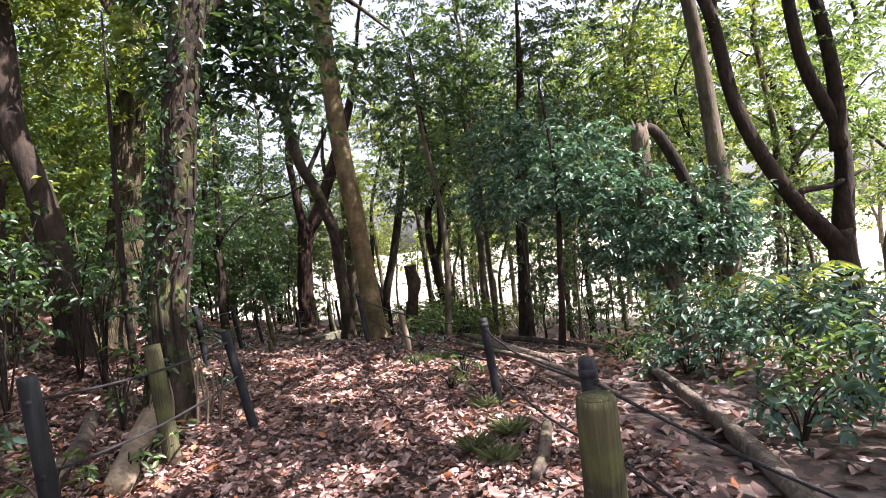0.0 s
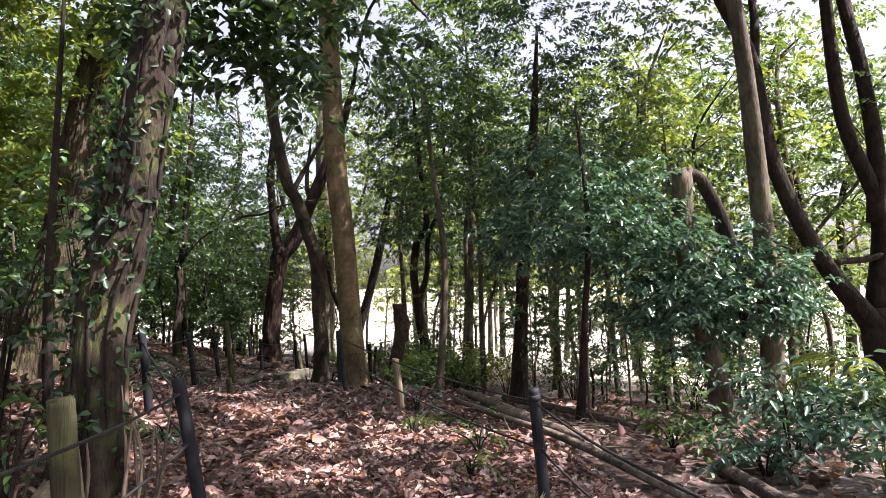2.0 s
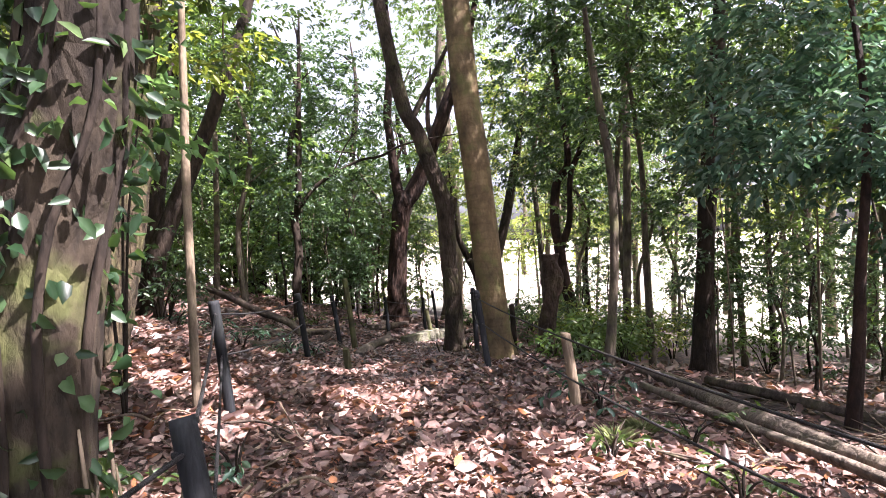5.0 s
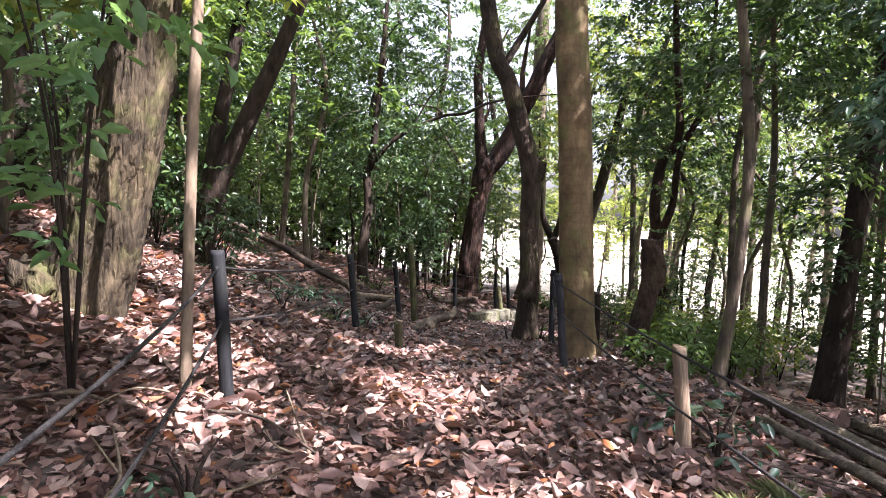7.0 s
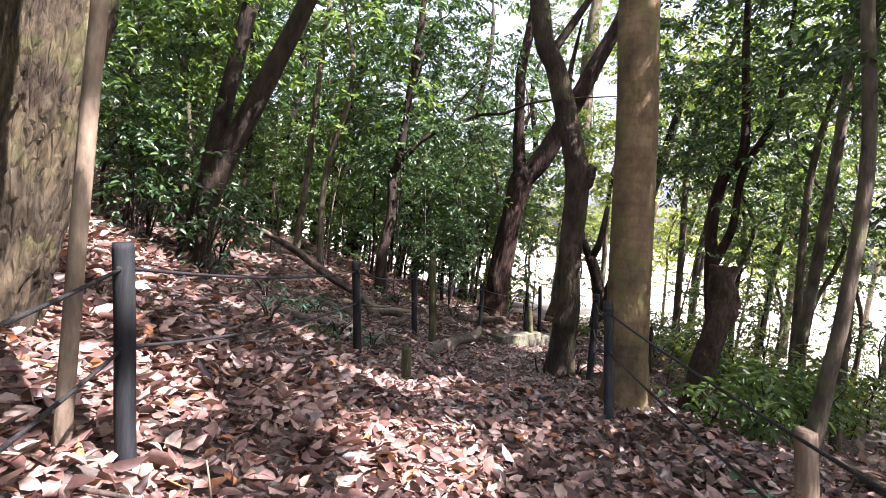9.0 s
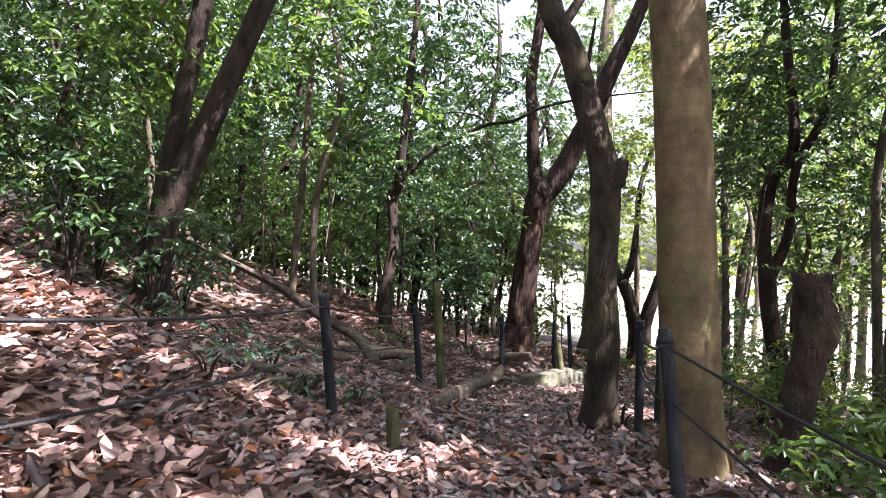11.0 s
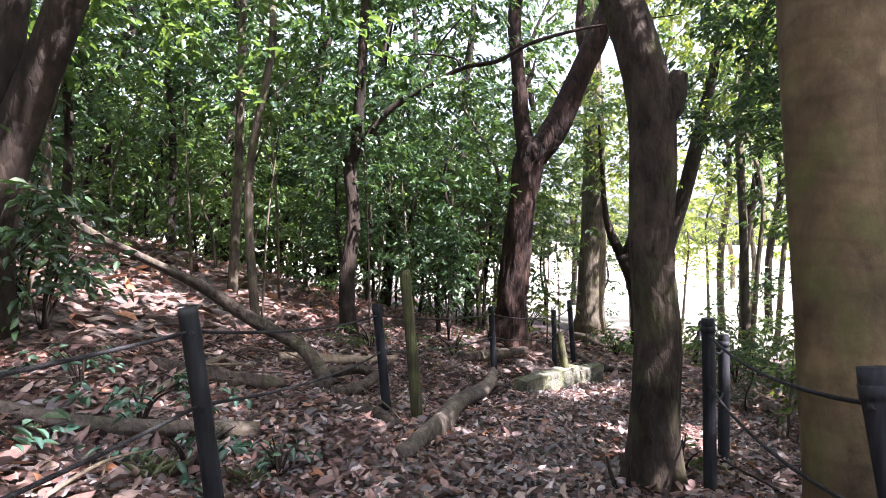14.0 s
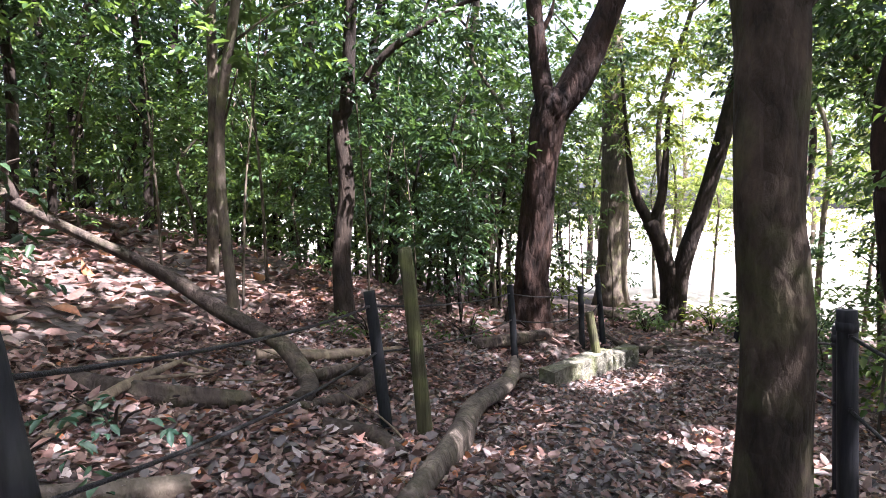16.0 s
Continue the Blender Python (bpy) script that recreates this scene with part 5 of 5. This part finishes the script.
# the fallen tree that leans on the slope
log([(-2.52, 9.85, 0.06), (-2.75, 10.35, 0.1), (-3.05, 10.5, 0.28), (-3.6, 10.55, 0.38), (-4.3, 10.6, 0.5), (-5.1, 10.6, 0.62), (-5.9, 10.7, 0.75), (-6.6, 10.9, 0.9)],
    [0.065, 0.075, 0.066, 0.06, 0.056, 0.05, 0.045, 0.03], M_DEADWOOD, "long fallen tree trunk leaning down the slope",
    [([(-2.8, 10.35, 0.1), (-2.55, 10.7, 0.2), (-2.35, 10.75, 0.16)], [0.06, 0.05, 0.04]), ([(-2.35, 10.75, 0.16), (-2.4, 10.3, 0.08), (-2.5, 9.8, 0.02)], [0.05, 0.05, 0.04]),
     ([(-5.9, 10.7, 0.75), (-5.9, 10.6, 1.05), (-5.6, 10.5, 1.2)], [0.04, 0.03, 0.01]), ([(-6.3, 10.8, 0.9), (-6.9, 10.5, 1.1), (-7.4, 10.4, 1.0)], [0.04, 0.03, 0.01])], name="fallen_tree")
log([(-3.5, 9.0, 0.05), (-3.05, 9.15, 0.05), (-2.72, 9.55, 0.06)], [0.055, 0.06, 0.055], M_DEADWOOD, "short dark log among dead leaves")
log([(-3.3, 7.25, 0.05), (-2.8, 7.75, 0.06), (-2.25, 8.42, 0.06)], [0.04, 0.048, 0.045], M_LOG_GREY, "brown log lying behind the fence")
log([(-3.0, 8.4, 0.03), (-3.15, 9.0, 0.08), (-3.4, 9.8, 0.12)], [0.025, 0.03, 0.012], M_BARK_PALE, "pale barkless branch on dead leaves", [([(-3.2, 9.2, 0.1), (-3.0, 9.6, 0.16)], [0.015, 0.005])], name="fallen_branch")
log([(-3.4, 10.7, 0.06), (-3.0, 11.4, 0.06), (-2.6, 12.0, 0.06)], [0.05, 0.055, 0.04], M_BARK_PALE, "pale log lying beside the fallen tree")
log([(-2.25, 9.6, 0.04), (-2.0, 9.75, 0.05), (-1.75, 9.6, 0.04)], [0.05, 0.06, 0.05], M_DEADWOOD, "stubby dark log by the fence post")
log([(-2.0, 12.9, 0.06), (-1.6, 13.9, 0.08), (-1.3, 14.3, 0.08)], [0.06, 0.085, 0.08], M_DEADWOOD, "dark rotting log at the forked tree's foot")
log([(-0.7, 18.95, 0.1), (-0.1, 18.9, 0.1), (0.5, 18.9, 0.08)], [0.1, 0.11, 0.1], M_DEADWOOD, "thick grey log lying across the path's end")
log([(-0.8, 15.9, 0.06), (-0.2, 15.7, 0.06), (0.35, 15.8, 0.05)], [0.06, 0.07, 0.06], M_DEADWOOD, "dark log beside the edging timber")
log([(2.3, 6.9, 0.08), (2.45, 5.9, 0.1), (2.68, 4.7, 0.1), (2.85, 3.2, 0.08)], [0.05, 0.068, 0.065, 0.05], M_LOG_GREY, "long thin log lying down beside the path")
log([(2.05, 5.9, 0.08), (2.35, 4.6, 0.12), (2.6, 3.0, 0.1), (2.9, 1.2, 0.08)], [0.03, 0.042, 0.04, 0.03], M_LOG_GREY, "long pale pole lying outside the fence")
log([(2.9, 6.4, 0.08), (3.4, 5.3, 0.1), (4.1, 4.5, 0.08)], [0.045, 0.04, 0.03], M_DEADWOOD, "mossy log among brushwood")
log([(3.75, 2.3, 0.06), (3.45, 1.1, 0.1), (3.1, -0.4, 0.08), (2.85, -1.4, 0.06)], [0.05, 0.06, 0.06, 0.045], M_LOG_GREY, "pale pole in the undergrowth")
log([(-1.26, 1.7, 0.07), (-1.05, 0.9, 0.1), (-0.8, -0.15, 0.08)], [0.075, 0.085, 0.075], M_BARK_PALE, "split pale log leaning against the bank")
log([(-1.6, 1.3, 0.04), (-1.35, 0.5, 0.07), (-1.25, -0.3, 0.05)], [0.05, 0.055, 0.04], M_DEADWOOD, "brown log on the bank")
log([(1.68, -0.5, 0.03), (1.86, -0.1, 0.06), (1.98, 0.25, 0.1)], [0.035, 0.04, 0.03], M_DEADWOOD, "crooked root-like branch by the post")


def sticks(n, seed, x0, x1, y0, y1, long, label):
    r = np.random.default_rng(seed)
    for k in range(n):
        x, y, a, L = r.uniform(x0, x1), r.uniform(y0, y1), r.uniform(0, 6.28), r.uniform(0.4, 1.0) * long
        d = np.array([math.cos(a), math.sin(a)]) * L / 2
        m = r.normal(0, 0.05, 2)
        pts = [(x - d[0], y - d[1], 0.02), (x + m[0], y + m[1], r.uniform(0.03, 0.12)), (x + d[0], y + d[1], r.uniform(0.02, 0.22))]
        rad = r.uniform(0.005, 0.012)
        tw = [([(x + m[0], y + m[1], 0.06), (x + d[0] * 0.5 - d[1] * 0.4, y + d[1] * 0.5 + d[0] * 0.4, 0.12)], [rad * 0.6, 0.002])]
        s = log(pts, [rad, rad * 0.9, rad * 0.4], M_BARK_PALE if k % 2 else M_DEADWOOD, label, tw, "dead_stick", 7)
        s["group"], s["category"] = "dead sticks", "stick"


sticks(34, 21, 1.7, 3.8, 2.6, 7.6, 1.5, "thin dry twig among brushwood beside the path")
sticks(14, 22, -4.2, -2.0, 7.2, 11.5, 0.9, "thin dead stick on the leaf litter")
sticks(12, 23, -1.9, -0.6, 1.8, 4.5, 0.8, "dry twig on the leafy bank")
sticks(10, 24, 0.6, 2.2, 8.5, 12.0, 0.7, "thin dead twig beside the path")


def timber():
    a, b = np.array([-1.18, 12.75]), np.array([-0.22, 14.62])
    ob = empty_at("edging_timber", a[0], a[1], 0)
    along = unit(b - a)
    for name, s0, s1, h in (("beam", 0.0, 1.35, 0.24), ("beam", 1.4, 2.1, 0.22)):
        bm = bmesh.new()
        bmesh.ops.create_cube(bm, size=1)
        p0, p1 = a + along * s0, a + along * s1
        c = (p0 + p1) / 2
        z0 = min(Z(*(p0 + [0.25, -0.1])), Z(*(p1 + [0.25, -0.1])))
        bmesh.ops.scale(bm, vec=(0.2, s1 - s0, h + 0.12), verts=bm.verts)
        bmesh.ops.subdivide_edges(bm, edges=bm.edges[:], cuts=4, use_grid_fill=True)
        for q in bm.verts:
            q.co += Vector((noise.noise(q.co * 5), noise.noise(q.co * 5 + Vector((7, 0, 0))), noise.noise(q.co * 4 + Vector((0, 9, 0))))) * 0.022
        bmesh.ops.rotate(bm, matrix=Matrix.Rotation(-math.atan2(along[0], along[1]), 3, 'Z'), verts=bm.verts)
        bmesh.ops.translate(bm, vec=(c[0] - a[0], c[1] - a[1], z0 + h / 2 - 0.02), verts=bm.verts)
        part(name, bm, M_TIMBER, ob)
    tagged(ob, "squared mossy timber edging set along the path", "timber edging")


timber()


# ---------------------------------------------------------------- low plants
def shrub(x, y, tall, wide, count, size, mat, label, seed, name="shrub", stems=7, lean=(0, 0)):
    z = Z(x, y)
    r = np.random.default_rng(seed)
    t = empty_at(name, x, y, z)
    blobs = []
    for k in range(stems):
        a, reach = r.uniform(0, 6.28), wide * r.uniform(0.3, 1.0)
        h = tall * r.uniform(0.6, 1.0)
        tip = np.array([math.cos(a) * reach + lean[0], math.sin(a) * reach + lean[1], h])
        v, f = tube([(0, 0, -0.05), tip * [0.35, 0.35, 0.6], tip], [0.012, 0.008, 0.003], 6, 0.05, 3, k)
        linked("stem", v, f, M_BARK_DARK, t)
        blobs.append((tip * [1, 1, 0.95], (wide * 0.35, wide * 0.35, tall * 0.2)))
        blobs.append((tip * [0.7, 0.7, 0.65], (wide * 0.3, wide * 0.3, tall * 0.2)))
    P, way, nor, L, W = foliage(r, blobs, count, size, 8)
    P[:, 2] = np.maximum(P[:, 2], 0.03)
    leaf_mesh("foliage", P, way, nor, L, W, mat, t)
    return tagged(t, label, "shrub")


for k, (x, y, h, w, n) in enumerate([(4.4, 0.2, 1.1, 0.6, 380), (4.7, 1.3, 1.2, 0.7, 480), (4.1, 2.2, 0.6, 0.45, 240), (4.6, 2.5, 1.2, 0.8, 560),
                                     (3.9, 3.3, 0.6, 0.5, 260), (5.3, 1.0, 1.5, 0.9, 560), (3.6, -0.2, 0.5, 0.35, 130), (5.6, 3.4, 1.2, 0.9, 500), (4.9, -0.3, 1.5, 0.9, 600), (4.3, -0.9, 1.2, 0.7, 440)]):
    shrub(x, y, h * 0.78, w, int(n * 1.2), 0.092, M_LEAF_BLUE if k % 4 else M_LEAF_MID, "broad-leaved bluish-green shrub in the undergrowth", 200 + k)["group"] = "undergrowth shrubs"
for k, (x, y, h, w, n) in enumerate([(2.5, 9.7, 0.6, 0.5, 320), (2.0, 8.2, 0.6, 0.45, 340), (2.6, 8.7, 0.8, 0.6, 440), (3.0, 11.3, 0.7, 0.6, 380), (1.4, 7.6, 0.35, 0.3, 130), (1.75, 7.5, 0.4, 0.3, 160)]):
    shrub(x, y, h, w, n, 0.1, M_LEAF_MID, "bright green shrub beside the broken stump", 230 + k)["group"] = "shrubs by the stump"
for k, (x, y, h, w, n) in enumerate([(2.3, 13.2, 0.9, 0.7, 520), (2.9, 12.4, 1.3, 0.9, 800), (1.9, 15.4, 0.9, 0.8, 600), (3.4, 11.6, 1.2, 0.9, 700), (2.6, 16.8, 1.2, 1.0, 700), (4.8, 13.2, 1.3, 1.0, 700),
                                     (6.0, 11.4, 1.2, 1.0, 700), (7.6, 9.0, 1.4, 1.0, 700), (6.6, 7.2, 1.3, 1.0, 700), (1.4, 18.3, 0.5, 0.5, 260), (0.2, 17.9, 0.5, 0.5, 260), (-1.6, 17.0, 1.0, 0.9, 700)]):
    shrub(x, y, h, w, n, 0.1, M_LEAF_YELLOW if k % 2 else M_LEAF_MID, "sunlit yellow-green bush at the field's edge", 250 + k)["group"] = "bushes at the field's edge"
for k, (x, y, h, w, n) in enumerate([(-2.75, 8.05, 0.28, 0.3, 90), (-3.3, 8.2, 0.3, 0.3, 90), (-2.2, 7.75, 0.25, 0.25, 80), (-2.9, 8.7, 0.2, 0.3, 70), (-2.5, 6.9, 0.3, 0.3, 90), (-3.7, 7.6, 0.3, 0.35, 100),
                                     (-1.95, 8.15, 0.2, 0.2, 60), (-1.0, 3.0, 0.25, 0.25, 50), (-1.3, 2.2, 0.3, 0.3, 80), (-0.85, 0.15, 0.3, 0.3, 90), (-1.1, -0.3, 0.35, 0.3, 90), (0.25, 9.35, 0.3, 0.2, 60),
                                     (-3.0, 12.2, 0.4, 0.4, 160), (-2.1, 13.0, 0.4, 0.35, 160), (1.2, 3.6, 0.22, 0.25, 60), (1.75, 3.0, 0.25, 0.25, 80), (1.5, 2.2, 0.22, 0.25, 70), (1.85, 4.0, 0.25, 0.3, 80)]):
    shrub(x, y, h, w, int(n * 0.6), 0.065, M_LEAF_BLUE if k < 8 else M_LEAF_MID, "low green seedlings growing through dead leaves", 280 + k, "seedling", 5)["group"] = "seedlings on the forest floor"
shrub(1.38, 4.75, 0.42, 0.16, 60, 0.1, M_LEAF_BLUE, "pale young plant with drooping leaves by a stake", 310, "young_plant", 4)
shrub(-1.8, 3.3, 2.3, 0.45, 330, 0.11, M_LEAF_FRESH, "leafy sapling with fresh green sprays over the bank", 314, "sapling", 5)
shrub(-1.3, 1.15, 0.8, 0.25, 60, 0.08, M_LEAF_MID, "leafy shoots at the ivy-clad tree's foot", 312, "shrub", 6)
shrub(-1.9, 0.3, 0.45, 0.35, 70, 0.1, M_LEAF_DARK, "leafy shoots on the shaded bank", 313, "shrub", 6)
shrub(-2.2, 1.2, 1.3, 0.5, 170, 0.1, M_LEAF_DARK, "leafy shrub on the shaded bank", 315, "shrub", 7)
shrub(-2.9, 1.6, 1.6, 0.6, 420, 0.11, M_LEAF_DARK, "leafy shrub on the shaded bank", 316, "shrub", 7)
for k, (x, y, h, w, n) in enumerate([(-4.9, 7.9, 1.5, 0.6, 520), (-5.3, 8.6, 1.7, 0.7, 560), (-4.3, 8.35, 1.0, 0.5, 360), (-5.8, 7.5, 1.6, 0.7, 520), (-5.1, 9.3, 1.3, 0.6, 420), (-4.5, 9.0, 0.7, 0.4, 200)]):
    shrub(x, y, h, w, n, 0.095, M_LEAF_DARK, "dark leafy shrub at the leaning tree's foot", 370 + k)["group"] = "shrubs under the leaning tree"
for k, (x, y, h, w, n, mat) in enumerate([(-1.75, 1.9, 1.5, 0.4, 150, M_LEAF_DARK), (-2.1, 2.2, 1.9, 0.45, 200, M_LEAF_DARK), (-2.7, 2.2, 1.5, 0.5, 180, M_LEAF_MID), (-3.4, 2.3, 2.2, 0.6, 260, M_LEAF_YELLOW),
                                          (-2.4, 0.2, 1.0, 0.45, 170, M_LEAF_BLUE), (-1.55, -0.7, 0.7, 0.4, 110, M_LEAF_BLUE), (-3.9, 1.9, 2.4, 0.7, 300, M_LEAF_YELLOW)]):
    shrub(x, y, h, w, n, 0.085, mat, "tangled leafy shoots beside the ivy-clad tree", 350 + k, "shrub", 9)["group"] = "shoots on the shaded bank"
shrub(-2.45, 14.1, 2.1, 0.45, 1500, 0.085, M_LEAF_DARK, "small dark evergreen with a rounded leafy top", 317, "shrub", 8)


def fern(x, y, tall, seed):
    """A clump of long arching fronds with paired leaflets."""
    r = np.random.default_rng(seed)
    t = empty_at("fern", x, y, Z(x, y))
    for k in range(7):
        a = 6.28 * k / 7 + r.uniform(-0.3, 0.3)
        d = np.array([math.cos(a), math.sin(a), 0])
        h = tall * r.uniform(0.8, 1.1)
        rib = smooth_line([(0, 0, -0.03), d * h * 0.25 + [0, 0, h * 0.75], d * h * 0.6 + [0, 0, h], d * h * 0.95 + [0, 0, h * 0.8]], 8)
        v, f = tube(rib[::4], [0.007, 0.005, 0.002], 5, 0.0, 2, k)
        frond = linked("frond_stalk", v, f, M_LEAF_YELLOW, t)
        base = np.repeat(rib[8:], 2, 0)
        n = len(base)
        side = np.where(np.arange(n) % 2, 1.0, -1.0)[:, None] * np.cross(d, [0, 0, 1.0])
        leaf_mesh("leaflet", base, side + d * 0.5 + [0, 0, -0.25], np.tile([0, 0, 1.0], (n, 1)), h * 0.22 * np.sin(np.linspace(0.5, 3.0, n)), 0.022, M_LEAF_YELLOW, frond)
    return tagged(t, "yellow-green fern with arching fronds in the undergrowth", "fern")


fern(5.2, 2.1, 1.05, 390)


def grass_tuft(x, y, n, tall, seed, label):
    r = np.random.default_rng(seed)
    a = r.uniform(0, 6.28, n)
    base = np.stack([r.normal(0, 0.03, n), r.normal(0, 0.03, n), np.zeros(n)], -1)
    way = np.stack([np.cos(a) * r.uniform(0.15, 0.9, n), np.sin(a) * r.uniform(0.15, 0.9, n), np.ones(n) * 0.8], -1)
    nor = np.stack([np.cos(a) * -0.5, np.sin(a) * -0.5, np.ones(n)], -1)
    t = empty_at("grass_tuft", x, y, Z(x, y))
    leaf_mesh("grass_blade", base, way, nor, tall * r.uniform(0.6, 1.2, n), 0.005, M_GRASS, t, "", 0.35, 0.1)
    tagged(t, label, "grass", "grass tufts")


for k, (x, y) in enumerate([(1.55, -0.05), (1.75, 0.4), (1.7, 1.3), (1.45, 0.2), (1.3, 3.9), (1.6, 4.3)]):
    grass_tuft(x, y, 130, 0.16, 330 + k, "pale green grass tuft at the path's edge")
for k, (x, y) in enumerate([(-2.0, 7.95), (-2.3, 7.65), (0.5, 18.6), (1.1, 18.5)]):
    grass_tuft(x, y, 40, 0.14, 340 + k, "pale grass tuft among dead leaves")


# ---------------------------------------------------------------- fallen leaves
def litter(n, seed, x0, x1, y0, y1, size, dense, name="leaf_litter", mat=M_LITTER, lift=0.03, tilt=0.33):
    r = np.random.default_rng(seed)
    x, y = r.uniform(x0, x1, n * 2), r.uniform(y0, y1, n * 2)
    keep = r.uniform(0, 1, n * 2) < dense(x, y)
    x, y = x[keep][:n], y[keep][:n]
    m = len(x)
    L = size * np.clip(r.lognormal(-0.08, 0.34, m), 0.35, 1.7)
    a = r.uniform(0, 6.28, m)
    way = np.stack([np.cos(a), np.sin(a), r.normal(0, 0.18, m)], -1)
    nor = unit(np.stack([r.normal(0, tilt, m), r.normal(0, tilt, m), np.ones(m)], -1))
    base = np.stack([x, y, gz(x, y) + lift * r.uniform(0.1, 1.0, m) ** 1.5 + 0.006], -1)
    ob = leaf_mesh(name, base, way, nor, L, L * r.uniform(0.42, 0.58, m), mat, None, "", r.uniform(-0.45, 0.5, m), r.uniform(-0.4, 0.45, m))
    return tagged(ob, "dry brown and tan leaves covering the ground", "leaf litter", kind="stuff")


def worn(x, y):
    """Fewer leaves where the path is trodden."""
    xc = np.interp(y, XC_Y, XC_X)
    bare = np.exp(-((x - xc) / 0.5) ** 2) * np.interp(y, [6, 9, 14, 18], [0.15, 0.65, 0.7, 0.4])
    patch = 0.5 + 0.5 * np.sin(2.3 * x + 1.1 * y) * np.sin(1.7 * y - 0.9 * x)
    return np.clip(1.0 - bare - 0.22 * patch, 0.15, 1)


def trodden(x, y):
    return np.exp(-((x - np.interp(y, XC_Y, XC_X)) / 0.6) ** 2)


litter(40000, 401, -2.6, 2.6, -2.6, 3.4, 0.066, worn, tilt=0.6, lift=0.035)
litter(9500, 408, -4.4, 3.2, 3.4, 5.2, 0.088, worn, tilt=0.6, lift=0.045)
litter(5000, 409, -5.0, -2.6, -2.6, 3.4, 0.1, worn, tilt=0.6, lift=0.045)
litter(15000, 402, -5.5, 2.6, 5.0, 7.5, 0.088, worn, tilt=0.6, lift=0.045)
litter(40000, 410, -4.2, 2.2, 7.5, 14.0, 0.066, worn, tilt=0.6, lift=0.04)
litter(12000, 411, -3.6, 2.0, 6.0, 14.0, 0.066, worn, "pale_leaf_litter", M_CRUMB, 0.045, 0.6)
litter(9000, 403, -5.0, 4.0, 13.5, 20, 0.11, worn)
litter(4000, 412, -3.5, 3.5, -6.0, -2.6, 0.09, worn, tilt=0.6, lift=0.04)
litter(8500, 404, -11, -4.0, 1, 17, 0.15, worn)
litter(5000, 405, 2.6, 8, -3, 13, 0.13, worn)
litter(13000, 406, -1.7, 1.3, 5.5, 16, 0.045, trodden, "leaf_crumbs", M_CRUMB, 0.014, 0.3)
litter(5000, 407, -1.7, 2.0, -2.0, 5.5, 0.04, lambda x, y: 0 * x + 1, "leaf_crumbs", M_LITTER, 0.03, 0.5)


# ---------------------------------------------------------------- single large leaves on top of the litter
def big_leaf_data(k):
    r = np.random.default_rng(500 + k)
    L, W, n = r.uniform(0.11, 0.16), r.uniform(0.055, 0.085), 6
    verts, faces = [], []
    curl, fold, twist = r.uniform(-0.25, 0.35), r.uniform(0.1, 0.5), r.uniform(-0.3, 0.3)
    for i in range(n + 1):
        s = i / n
        w = W * 0.5 * math.sin(math.pi * min(s * 0.93 + 0.04, 1)) ** 0.75 * (1 - 0.25 * s)
        z = L * curl * (s - 0.5) ** 2 * 2
        for side in (-1, 0, 1):
            edge = r.uniform(0.9, 1.1)
            verts.append((s * L - L / 2, side * w * edge, z + abs(side) * w * fold + side * w * twist * s + 0.012))
    for i in range(n):
        a = i * 3
        faces += [(a, a + 3, a + 4, a + 1), (a + 1, a + 4, a + 5, a + 2)]
    me = bpy.data.meshes.new("leaf")
    me.from_pydata(verts, [], faces)
    me.materials.append(M_BIG_LEAF)
    me.polygons.foreach_set("use_smooth", [True] * len(me.polygons))
    return me


LEAVES = [big_leaf_data(k) for k in range(8)]
lr = np.random.default_rng(808)
for k in range(290):
    y = lr.uniform(-1.5, 12.5)
    x = float(np.interp(y, XC_Y, XC_X)) + lr.normal(-0.6, 1.3)
    leaf = new("leaf", LEAVES[k % 8])
    leaf.parent = ground
    leaf.matrix_basis = pose(x, y, Z(x, y) + 0.028, lr.normal(0, 14), lr.normal(0, 14), lr.uniform(0, 360)) @ Matrix.Scale(0.8 if 3.4 < y < 7.5 else 0.6, 4)
